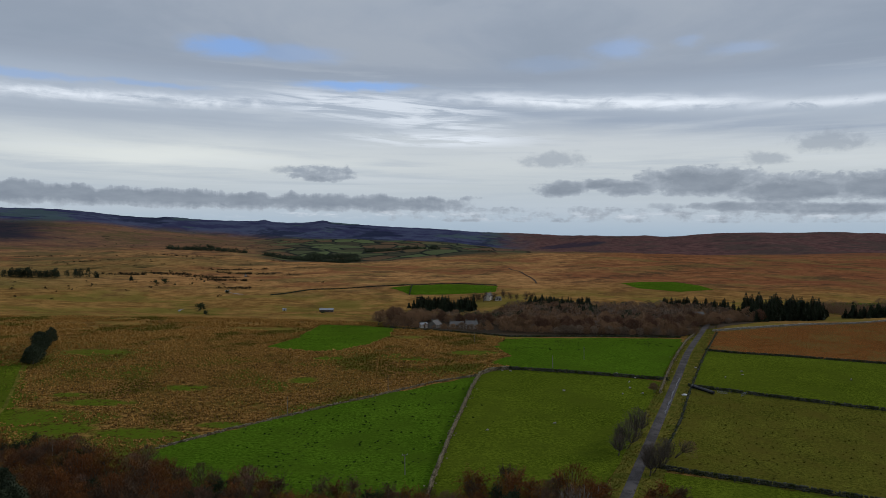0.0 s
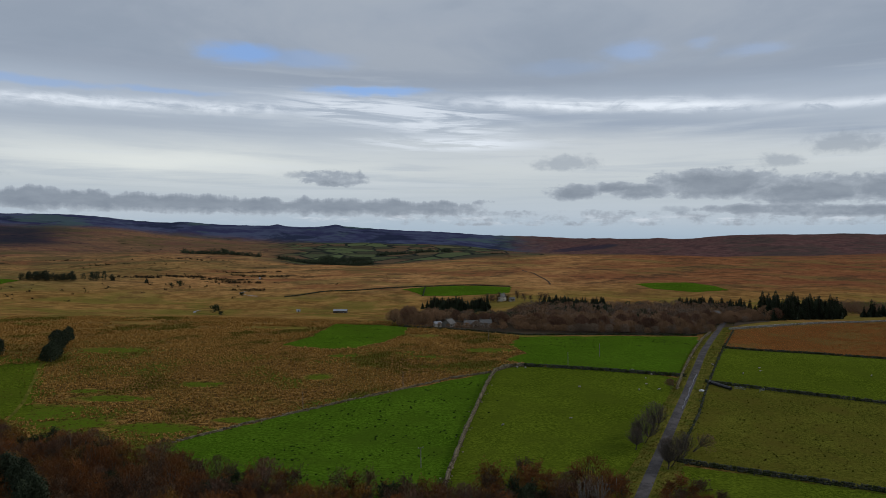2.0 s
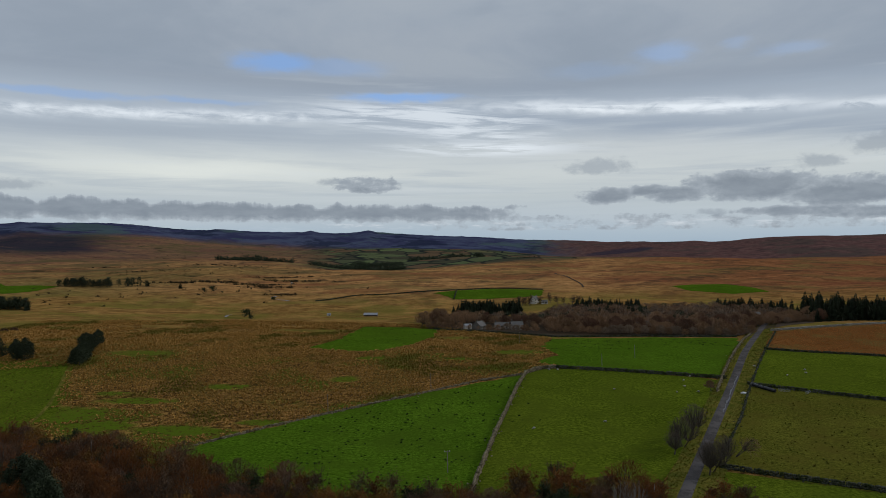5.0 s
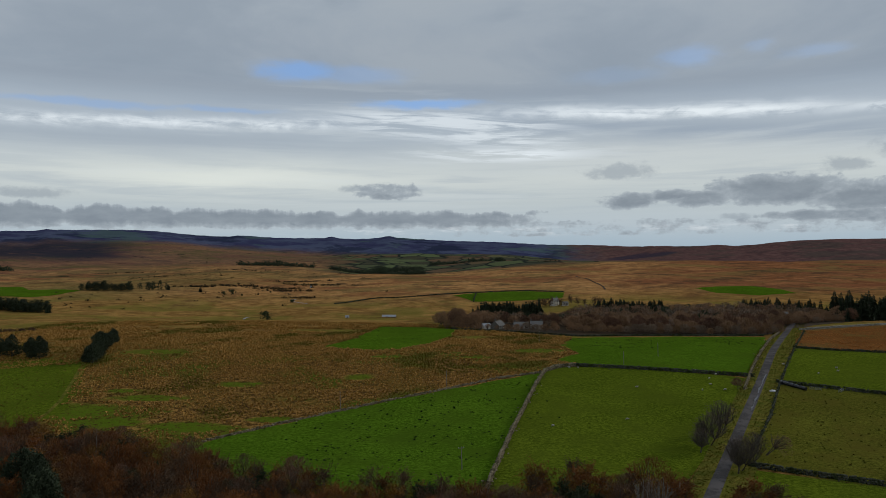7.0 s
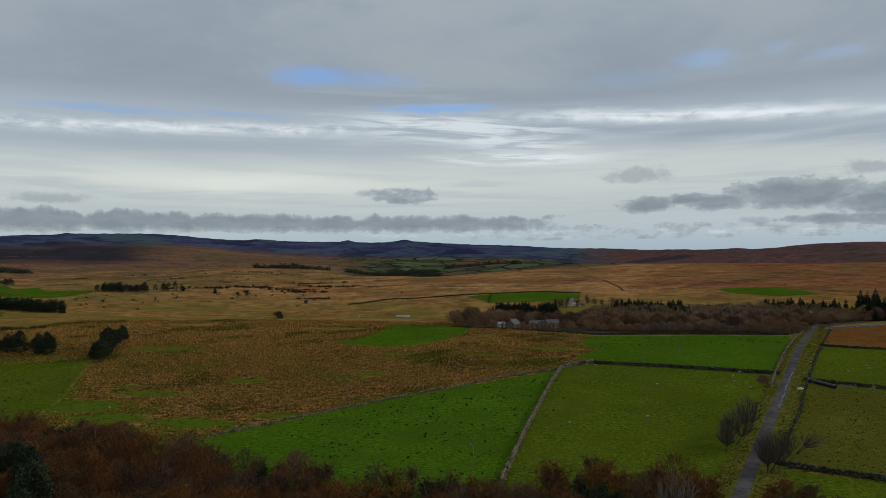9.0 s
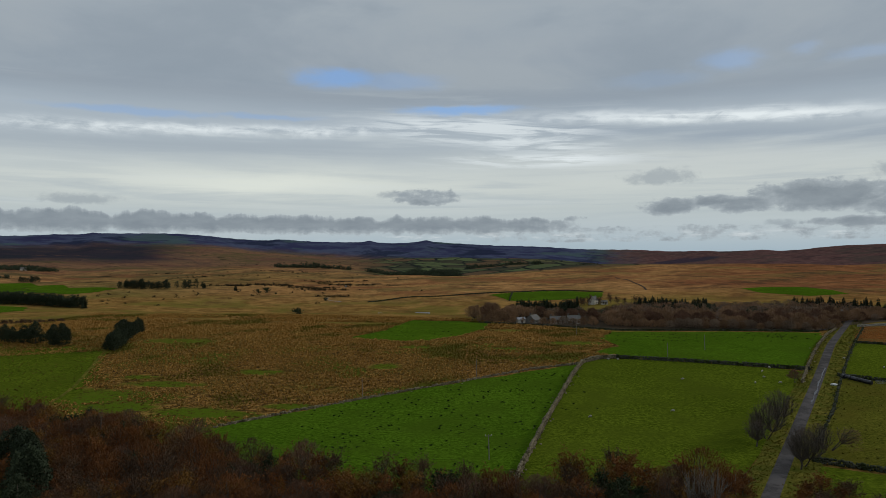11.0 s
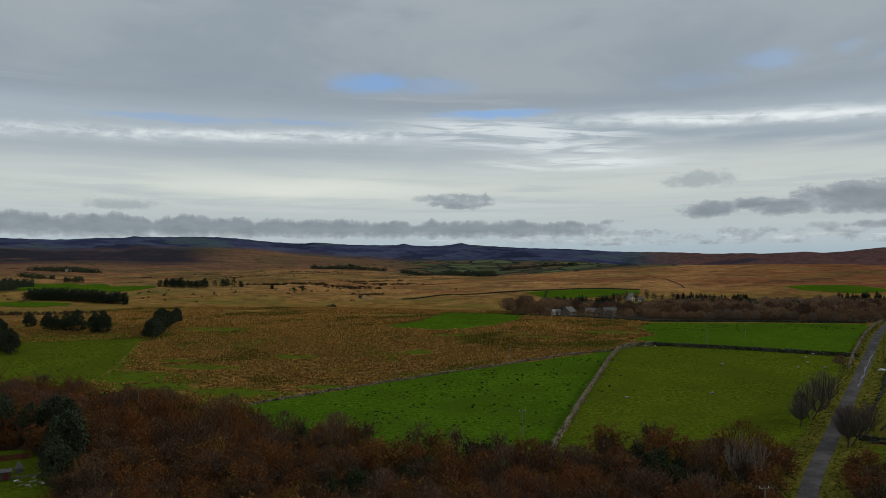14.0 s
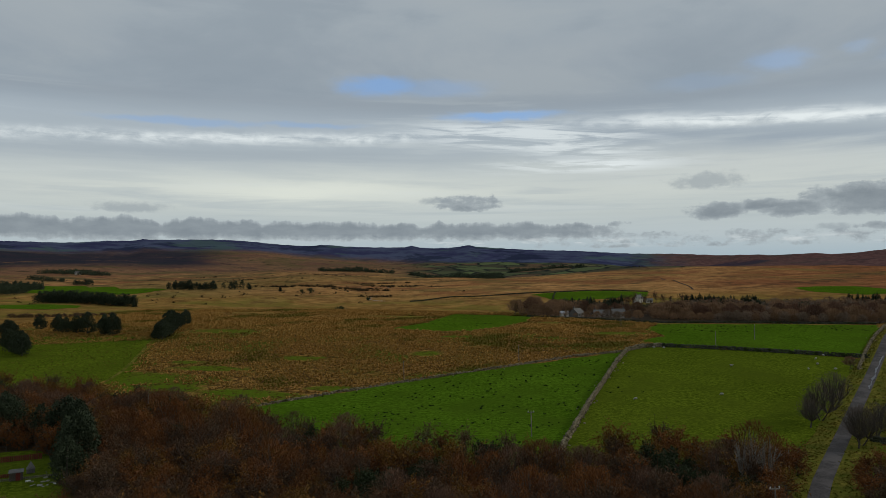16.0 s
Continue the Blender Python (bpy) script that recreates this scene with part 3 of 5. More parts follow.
def drape(name, poly, lift, material, label, ragged=0.0, step=9.0):
    """A patch of ground cover laid over the land."""
    line = along([*poly, poly[0]], 3.0 if ragged else 12.0)
    bm = bmesh.new()
    rows = []
    for x, y in line:
        dx, dy = ragged * noise.noise((x * 0.13, y * 0.13, 1.0)), ragged * noise.noise((x * 0.13, y * 0.13, 7.0))
        rows.append(bm.verts.new((x + dx * 2, y + dy * 2.6, 0)))
    loop = [bm.edges.new((a, b)) for a, b in zip(rows, rows[1:] + rows[:1])]
    bmesh.ops.triangle_fill(bm, use_beauty=True, edges=loop)
    lo, hi = line.min(0) - 8, line.max(0) + 8
    for axis in (0, 1):
        for v in np.arange(lo[axis] // step * step, hi[axis], step):
            co, no = [0, 0, 0], [0, 0, 0]
            co[axis], no[axis] = float(v), 1
            bmesh.ops.bisect_plane(bm, geom=bm.verts[:] + bm.edges[:] + bm.faces[:], plane_co=co, plane_no=no)
    for v in bm.verts:
        v.co.z = h1(v.co.x, v.co.y) + lift
    for f in bm.faces:
        f.normal_update()
        if f.normal.z < 0:
            f.normal_flip()
    return tagged(part(name, bm, material), label, kind="structure")


def strip(name, line, half, lift, material, label, offset=0.0, camber=0.0, ragged=0.0, seed=1):
    """A ribbon of ground along a line."""
    p = np.asarray(line, float)
    d = np.gradient(p, axis=0)
    side = np.stack([d[:, 1], -d[:, 0]], 1) / np.hypot(d[:, 0], d[:, 1])[:, None]
    rng = np.random.default_rng(seed)
    verts, cols = [], 5
    wobble = rng.normal(0, ragged + 1e-6, (2, len(p)))
    wobble = np.stack([np.convolve(w, np.array([1, 2, 2, 1]) / 4.0, "same") for w in wobble], 1)
    for n in range(len(p)):
        wob = wobble[n]
        for k in np.linspace(-1, 1, cols):
            q = p[n] + side[n] * (offset + k * half + (wob[0] if k < 0 else wob[1]) * abs(k))
            verts.append((q[0], q[1], h1(*q) + lift + camber * (1 - k * k)))
    faces = [(a * cols + k, a * cols + k + 1, (a + 1) * cols + k + 1, (a + 1) * cols + k) for a in range(len(p) - 1) for k in range(cols - 1)]
    return tagged(put(name, mesh_from(name, verts, faces), material), label, kind="structure")


BOX_FACES = np.array([(0, 1, 3, 2), (4, 6, 7, 5), (0, 4, 5, 1), (2, 3, 7, 6), (0, 2, 6, 4), (1, 5, 7, 3)])
BOX_CORNERS = np.array([(i, j, k) for i in (-0.5, 0.5) for j in (-0.5, 0.5) for k in (-0.5, 0.5)])


def stones(centres, sizes, turns, rng, rough=0.16):
    """Irregular blocks: arrays of vertices and faces."""
    count = len(centres)
    c = BOX_CORNERS[None] * (1 + rng.uniform(-rough * 2, rough, (count, 8, 3))) * np.asarray(sizes)[:, None]
    ca, sa = np.cos(turns)[:, None], np.sin(turns)[:, None]
    v = np.stack([c[..., 0] * ca - c[..., 1] * sa, c[..., 0] * sa + c[..., 1] * ca, c[..., 2]], -1) + np.asarray(centres)[:, None]
    return v.reshape(-1, 3), (BOX_FACES[None] + 8 * np.arange(count)[:, None, None]).reshape(-1, 4)


def dry_stone_wall(line, tall, material, label, seed, thick=0.7, gappy=0.1, block=0.55):
    """A field wall of rough stones in uneven courses, with a few fallen."""
    rng = np.random.default_rng(seed)
    p = along(line, block * 0.82)
    d = np.gradient(p, axis=0)
    ang = np.arctan2(d[:, 1], d[:, 0])
    courses = max(1, round(tall / 0.38))
    cs, ss_, ts = [], [], []
    for k in range(courses):
        lift = tall * (k + 0.5) / courses
        keep = rng.random(len(p)) > gappy * (k + 0.4) / courses * (1 + np.sin(p[:, 0] * 0.3 + p[:, 1] * 0.23 + seed))
        q = p[keep] + rng.normal(0, 0.10, (keep.sum(), 2))
        cs.append(np.c_[q, height(q[:, 0], q[:, 1]) + lift + rng.normal(0, 0.05, len(q))])
        w = thick * (1 - 0.3 * k / courses)
        ss_.append(np.c_[rng.uniform(0.7, 1.25, len(q)) * block, rng.uniform(0.75, 1.15, len(q)) * w, rng.uniform(0.85, 1.45, len(q)) * tall / courses])
        ts.append(ang[keep] + rng.normal(0, 0.22, len(q)))
    fallen = p[rng.random(len(p)) < 0.22] 
    fallen = fallen + rng.normal(0, 0.9, fallen.shape)
    cs.append(np.c_[fallen, height(fallen[:, 0], fallen[:, 1]) + 0.12])
    ss_.append(rng.uniform(0.25, 0.5, (len(fallen), 3)))
    ts.append(rng.uniform(0, 6, len(fallen)))
    v, f = stones(np.concatenate(cs), np.concatenate(ss_), np.concatenate(ts), rng)
    return tagged(put("dry_stone_wall", mesh_from("dry_stone_wall", v, f), material), label, "stone wall", "field walls")


def tufts(name, places, sizes, material, label, seed, blades=5, flat=0.55):
    """Clumps of grass: a spray of leaning blades for each place."""
    rng = np.random.default_rng(seed)
    count = len(places)
    a = rng.uniform(0, 2 * np.pi, (count, 1)) + np.arange(blades) / blades * 2 * np.pi + rng.normal(0, 0.3, (count, blades))
    size = np.asarray(sizes)[:, None]
    out = size * rng.uniform(0.25, 0.65, (count, blades))
    up = size * flat * rng.uniform(0.6, 1.2, (count, blades))
    wide = size * 0.30
    base = np.c_[places, height(places[:, 0], places[:, 1])][:, None, :]
    dirs = np.stack([np.cos(a), np.sin(a), 0 * a], -1)
    side = np.stack([-np.sin(a), np.cos(a), 0 * a], -1)
    tip = base + dirs * out[..., None] + np.array([0, 0, 1.0]) * up[..., None]
    foot = base + dirs * (out * 0.1)[..., None] - np.array([0, 0, 0.05])
    v = np.stack([foot - side * wide[..., None], foot + side * wide[..., None], tip + side * wide[..., None] * 0.35, tip - side * wide[..., None] * 0.35], 2).reshape(-1, 3)
    f = np.arange(len(v)).reshape(-1, 4)
    return tagged(put(name, mesh_from(name, v, f), material), label, name.replace("_", " "), kind="stuff")


# ---- the land: one sheet out to the horizon ----
def build_land():
    radii = np.r_[0.0, np.geomspace(12, 4700, 250)]
    seen = np.arange(-40, 56, 0.3)
    bearings = np.radians(np.r_[seen, np.arange(59.7, 317.0, 4.0)])
    r, a = np.meshgrid(radii, bearings, indexing="ij")
    x, y = -r * np.sin(a), r * np.cos(a)
    v = np.stack([x, y, height(x, y)], -1).reshape(-1, 3)
    rows, cols = r.shape
    i, j = np.meshgrid(np.arange(rows - 1), np.arange(cols), indexing="ij")
    k = (j + 1) % cols
    f = np.stack([i * cols + j, (i + 1) * cols + j, (i + 1) * cols + k, i * cols + k], -1).reshape(-1, 4)[:, ::-1]
    me = mesh_from("ground", v, f)
    me.polygons.foreach_set("use_smooth", np.ones(len(me.polygons), bool))
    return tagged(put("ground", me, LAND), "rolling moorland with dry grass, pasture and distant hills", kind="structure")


build_land()

# ---- road and fields ----
ROAD = [(10, 40), (22, 100), (33, 140), (42, 164), (51.5, 188.1), (62.6, 215.8), (75.1, 246.0), (91.2, 286.2), (109.0, 332.1), (140.3, 407.0), (158, 450), (190, 520)]
road_line = smooth_line(ROAD, 3.0)
strip("verge", road_line, 2.0, 0.14, VERGE, "long yellow grass verge beside the lane", -3.4, ragged=0.16, seed=3)
strip("verge", road_line, 2.7, 0.14, VERGE, "long yellow grass verge beside the lane", 4.1, ragged=0.2, seed=4)
strip("road", road_line, 1.5, 0.18, ASPHALT, "narrow worn grey asphalt moorland lane", camber=0.06)
wheel_line = smooth_line(ROAD, 1.1)
strip("puddle", wheel_line[(wheel_line[:, 1] > 226) & (wheel_line[:, 1] < 274)], 0.20, 0.245, WET, "wet worn wheel track on the lane", 0.75, ragged=0.24, seed=6)

drape("field", [(23.4, 366.0), (68.4, 374.2), (119.3, 375.3), (107.6, 340.6), (82.0, 271.1), (63.8, 275.5), (41.8, 281.7), (20.8, 287.1), (11.3, 295.4), (22.7, 312.8), (15.3, 334.7)], 0.10, PASTURE, "bright green pasture dotted with rushes", 1.2)
drape("field", [(6.6, 273.7), (11.3, 280.8), (18.9, 284.4), (41.8, 279.9), (81.1, 268.5), (69.5, 241.7), (49.4, 195.4), (36, 165), (24, 130), (-10, 130), (-8, 166), (-4.0, 202.6), (2.8, 252.1)], 0.10, OLIVE, "grazed olive-green sheep pasture inside stone walls")
drape("field", [(-85.2, 189.0), (-59.7, 216.7), (-27.0, 246.0), (6.6, 272.9), (2.8, 252.1), (-4.0, 202.6), (-8, 166), (-10, 130), (-60, 130), (-89.6, 174.2)], 0.10, PASTURE, "bright green pasture with dark rush tufts", 0.5)
drape("field", [(-84.1, 407.4), (-60.4, 407.3), (-39.5, 400.8), (-39.1, 367.7), (-46.2, 337.6), (-58.2, 319.3), (-68.6, 315.1), (-94.6, 323.9), (-87.3, 351.4)], 0.10, PASTURE, "small bright green patch on the moor", 1.6)
drape("field", [(117.6, 332.1), (128.7, 326.4), (152.2, 318.8), (186.9, 304.8), (247.2, 282.6), (226.5, 201.7), (146.3, 234.0), (118.5, 246.0), (94.9, 257.2), (87.0, 261.5)], 0.10, OLIVE, "olive-green sheep pasture beside the lane")
drape("field", [(87.0, 261.5), (94.9, 257.2), (118.5, 246.0), (146.3, 234.0), (226.5, 201.7), (200, 110), (93, 159), (82, 164), (54.7, 176.1)], 0.10, ROUGH_OLIVE, "rough yellowish pasture between stone walls")
drape("field", [(52.8, 174.2), (82, 162), (93, 157), (180, 112), (120, 60), (30, 90), (44, 150)], 0.10, OLIVE, "olive-green pasture beside the lane")
drape("field", [(144.3, 407.0), (210, 446), (295, 490), (360, 470), (256.8, 280.8), (187.0, 306.7), (152.3, 320.9), (118.7, 334.5)], 0.10, BRACKEN, "field of rust-brown dead bracken")
drape("field", [(-82, 793), (-60, 815), (-18, 819), (41, 816), (36, 745), (-11, 741), (-56, 747)], 0.2, PASTURE, "green enclosed field on the moor edge", 1.0, 20)
drape("field", [(187, 829), (253, 853), (275, 818), (276, 778), (232, 758), (194, 778)], 0.2, PASTURE, "green enclosed field on the moor edge", 1.0, 20)
drape("field", [(325, 640), (339, 658), (420, 690), (440, 640), (363, 608), (310, 600)], 0.2, PASTURE, "green field beyond the conifers", 0.0, 20)
drape("field", [(-580, 560), (-478, 588), (-410, 500), (-395, 455), (-560, 440)], 0.2, PASTURE, "green improved pasture on the moor", 1.0, 20)
drape("field", [(-1061, 1184), (-978, 1199), (-642, 868), (-560, 848), (-554, 798), (-570, 761), (-695, 750)], 0.3, PASTURE, "green improved pasture on the moor", 1.0, 30)
drape("field", [(-185.5, 283.6), (-207.4, 287.0), (-277.2, 278.3), (-236.5, 187.5), (-158.6, 178.5), (-145.5, 209.0)], 0.10, OLIVE, "rough olive pasture beside a track", 1.0)

dry_stone_wall([(6.6, 273.7), (2.8, 252.1), (-4.0, 202.6), (-8, 166), (-10, 135)], 1.45, STONE, "tall lichened granite wall between two pastures", 1, 0.75)
dry_stone_wall([(6.6, 273.7), (11.3, 280.8), (18.9, 284.4)], 1.4, STONE, "tall lichened granite wall at a field corner", 2, 0.9)
dry_stone_wall([(18.9, 284.4), (41.8, 279.9), (63.8, 274.6), (82.0, 269.4)], 1.3, DARK_STONE, "dark mossy granite wall across the pastures", 3, 0.8)
dry_stone_wall([(-88.3, 185.4), (-84.2, 190.0), (-73.9, 202.6), (-59.7, 216.7), (-43.7, 232.3), (-27.0, 246.9), (-11.6, 261.5), (6.6, 273.7)], 0.7, STONE, "low broken granite wall along the moor", 4, 0.42, 0.45)
dry_stone_wall([(117.7, 333.3), (128.7, 326.4), (152.2, 318.8), (186.9, 304.8), (256.8, 280.8)], 1.0, DARK_STONE, "dark overgrown wall below the bracken field", 5, 0.9)
dry_stone_wall([(87.0, 261.5), (94.9, 257.2), (118.5, 246.0), (146.3, 234.0), (226.5, 201.7)], 1.2, DARK_STONE, "mossy granite wall between two pastures", 6, 0.8)
dry_stone_wall([(52.7, 177.0), (64.8, 171.4), (82, 164), (93, 159), (180, 113)], 1.2, DARK_STONE, "mossy granite wall between two pastures", 7, 0.8)
dry_stone_wall([(73.0, 251.2), (81.0, 272.0), (91.1, 298.1), (102.0, 325.3), (117.8, 364.7), (134.2, 399.4)], 1.1, STONE, "low pale granite wall along the lane", 8, 0.6, 0.2)
dry_stone_wall([(59.3, 193.6), (72.1, 221.9), (84.5, 252.9), (100.6, 291.6), (118.7, 334.5), (148.2, 404.9)], 0.6, DARK_STONE, "low overgrown bank wall along the lane", 9, 0.7, 0.5)
dry_stone_wall([(148.4, 411.3), (210, 448), (295, 491), (360, 520)], 1.1, PALE_STONE, "pale tumbled granite wall above the bracken", 10, 1.6, 0.3, 0.7)
dry_stone_wall([(-42.5, 400.8), (-5.9, 389.5), (26.4, 373.1), (70.5, 378.9), (119.6, 380.0)], 0.9, DARK_STONE, "dark ditch wall below the wooded strip", 11, 0.9)
dry_stone_wall([(-202, 737), (-164, 790), (-116, 807), (-61, 820), (41, 823)], 1.2, DARK_STONE, "dark wall along the moor edge", 12, 1.0, 0.1, 1.0)
dry_stone_wall([(-58, 822), (-56, 745)], 1.2, DARK_STONE, "dark wall dividing moorland fields", 13, 1.0, 0.1, 1.0)


# ---- trees ----
def tube(points, radii, sides=5):
    """A tapering limb: vertices and faces."""
    p, r = np.asarray(points, float), np.asarray(radii, float)
    v = []
    a = np.arange(sides) / sides * 2 * np.pi
    for n in range(len(p)):
        t = p[min(n + 1, len(p) - 1)] - p[max(n - 1, 0)]
        t = t / (np.linalg.norm(t) + 1e-9)
        u = np.cross(t, (0.3, 0.9, 0.2))
        u = u / (np.linalg.norm(u) + 1e-9)
        w = np.cross(t, u)
        v.append(p[n] + r[n] * (np.cos(a)[:, None] * u + np.sin(a)[:, None] * w))
    k = np.arange(sides)
    f = [np.stack([n * sides + k, n * sides + (k + 1) % sides, (n + 1) * sides + (k + 1) % sides, (n + 1) * sides + k], 1) for n in range(len(p) - 1)]
    return np.concatenate(v), np.concatenate(f)


def gather(pieces):
    vs, fs, base = [], [], 0
    for v, f in pieces:
        vs.append(v)
        fs.append(f + base)
        base += len(v)
    return np.concatenate(vs), np.concatenate(fs)


def limb_tree(rng, tall, spread, limbs, twigs, sides=5, stems=1):
    """Trunk and limbs, the twigs, and the places where leaves sit."""
    wood, fine, tips = [], [], []
    for s in range(stems):
        lean = rng.normal(0, 0.10 + 0.16 * (stems > 1), 2) * tall
        top = np.array([lean[0], lean[1], tall * 0.72])
        mids = np.array([rng.normal(0, 0.03 * tall, 2) for _ in range(3)])
        ts = np.array([0, 0.33, 0.66, 1.0])
        spine = np.c_[np.outer(ts, top[:2]) + np.vstack([[0, 0], mids[:2], [0, 0]]), ts * top[2] - 0.15]
        wood.append(tube(spine, tall * np.array([0.026, 0.020, 0.014, 0.006]) / math.sqrt(stems), sides))
        for k in range(limbs // stems):
            t = rng.uniform(0.18, 1.0)
            start = np.array([np.interp(t, ts, spine[:, c]) for c in range(3)])
            a = rng.uniform(0, 2 * np.pi)
            reach = spread * rng.uniform(0.55, 1.05) * (1.15 - 0.6 * t)
            climb = tall * rng.uniform(0.10, 0.34)
            end = start + np.array([math.cos(a) * reach, math.sin(a) * reach, climb])
            end[2] = min(end[2], tall * rng.uniform(0.86, 1.0))
            bend = (start + end) / 2 + np.array([0, 0, -0.05 * tall]) + rng.normal(0, 0.04 * tall, 3)
            wood.append(tube([start, bend, end], tall * np.array([0.012, 0.008, 0.003]), 3))
            for w in range(twigs):
                u = rng.uniform(0.25, 1.0)
                b = (1 - u) ** 2 * start + 2 * u * (1 - u) * bend + u * u * end
                tip = b + rng.normal(0, 1, 3) * spread * 0.26 + np.array([0, 0, tall * 0.07])
                across = np.cross(tip - b, rng.normal(0, 1, 3))
                across = across / (np.linalg.norm(across) + 1e-9) * tall
                fine.append((np.array([b - across * 0.0036, b + across * 0.0036, tip + across * 0.0018, tip - across * 0.0018]), np.array([[0, 1, 2, 3]])))
                tips.append((b, tip))
    return wood, fine, tips


def leaf_cards(rng, tips, count, size):
    """Many small tilted leaf clumps scattered round the twigs."""
    pick = rng.integers(0, len(tips), count)
    b = np.array([t[0] for t in tips])[pick]
    e = np.array([t[1] for t in tips])[pick]
    c = b + (e - b) * rng.uniform(0.2, 1.15, (count, 1)) + rng.normal(0, size * 0.9, (count, 3))
    u = rng.normal(0, 1, (count, 3))
    u /= np.linalg.norm(u, axis=1)[:, None]
    w = np.cross(u, rng.normal(0, 1, (count, 3)))
    w /= np.linalg.norm(w, axis=1)[:, None] + 1e-9
    s = size * rng.uniform(0.5, 1.3, (count, 1))
    v = np.stack([c - u * s, c + w * s * 0.6, c + u * s, c - w * s * 0.55], 1).reshape(-1, 3)
    return v, np.arange(4 * count).reshape(-1, 4)


def broad_tree(name, seed, tall, spread, limbs, twigs, leaves, size, leaf_material, label, bark=None, stems=1):
    rng = np.random.default_rng(seed)
    tree = tagged(new(name), label, "tree")
    wood, fine, tips = limb_tree(rng, tall, spread, limbs, twigs, stems=stems)
    put("trunk", mesh_from("trunk", *gather(wood)), bark or BARK, tree)
    if leaves:
        pieces = fine + [leaf_cards(rng, tips, leaves, size)]
        v3, f3 = gather(fine)
        vl, fl = pieces[-1]
        put("crown", mesh_from("crown", np.concatenate([v3, vl]), np.concatenate([f3, fl + len(v3)])), leaf_material, tree)
    else:
        put("crown", mesh_from("crown", *gather(fine)), leaf_material, tree)
    return tree


def fan_tree(name, seed, tall, spread, limbs, twigs, count, material, label, bark=None, stems=1, foot=0.28, long=0.5, thin=0.035, top=1.0):
    """A leafless tree: limbs fanning up from a short trunk into a rounded crown of many fine twigs."""
    rng = np.random.default_rng(seed)
    tree = tagged(new(name), label, "tree")
    wood = []
    for s in range(stems):
        lean = rng.normal(0, 0.05 + 0.07 * (stems > 1), 2) * tall
        fork = np.array([lean[0], lean[1], tall * foot * rng.uniform(0.9, 1.3)])
        wood.append(tube([(lean[0] * 0.2 * s, lean[1] * 0.2 * s, -0.25), fork * (0.6, 0.6, 0.5), fork], tall * np.array([0.030, 0.024, 0.020]) / math.sqrt(stems), 6))
        for k in range(limbs // stems):
            a, t = rng.uniform(0, 2 * np.pi), rng.uniform(0.0, 1.0)
            out = spread * math.sqrt(t) * rng.uniform(0.7, 0.95)
            tip = np.array([lean[0] + math.cos(a) * out, lean[1] + math.sin(a) * out, tall * (foot + (top - foot) * (0.94 - 0.5 * t) * rng.uniform(0.85, 1.0))])
            bend = fork * 0.55 + tip * 0.45 + np.array([math.cos(a), math.sin(a), -0.35]) * spread * 0.12 + rng.normal(0, 0.02 * tall, 3)
            wood.append(tube([fork, bend, tip], tall * np.array([0.013, 0.008, 0.002]), 4))
            for w in range(twigs):
                u = rng.uniform(0.35, 0.95)
                b = (1 - u) ** 2 * fork + 2 * u * (1 - u) * bend + u * u * tip
                end = b + (tip - fork) * rng.uniform(0.12, 0.3) + rng.normal(0, 0.10 * spread, 3)
                wood.append(tube([b, (b + end) / 2 + rng.normal(0, 0.03 * spread, 3), end], tall * np.array([0.005, 0.0035, 0.0015]), 3))
    put("trunk", mesh_from("trunk", *gather(wood)), bark or BARK, tree)
    a, t = rng.uniform(0, 2 * np.pi, count), rng.uniform(-0.75, 1.0, count)
    lump = 1 + 0.20 * np.sin(3 * a + seed) + 0.16 * np.sin(5 * a + 6 * t + seed)
    ring = np.sqrt(1 - np.clip(t, -0.75, 0.999) ** 2) * rng.uniform(0.1, 1.0, count) ** 0.6 * lump
    mid = tall * (foot + top) * 0.5
    c = np.stack([spread * ring * np.cos(a), spread * ring * np.sin(a), mid + t * tall * (top - foot) * 0.5 * rng.uniform(0.8, 1.0, count) * (0.9 + 0.1 * lump)], 1)
    u = c - np.array([0, 0, tall * foot * 0.6])
    u /= np.linalg.norm(u, axis=1)[:, None]
    u = u + rng.normal(0, 0.42, u.shape)
    u /= np.linalg.norm(u, axis=1)[:, None]
    w = np.cross(u, rng.normal(0, 1, u.shape))
    w /= np.linalg.norm(w, axis=1)[:, None] + 1e-9
    s = rng.uniform(0.5, 1.2, (count, 1))
    v = np.stack([c - u * s * long, c - u * s * long * 0.2 + w * thin, c + u * s * long, c - u * s * long * 0.2 - w * thin], 1).reshape(-1, 3)
    put("crown", mesh_from("crown", v, np.arange(4 * count).reshape(-1, 4)), material, tree)
    return tree


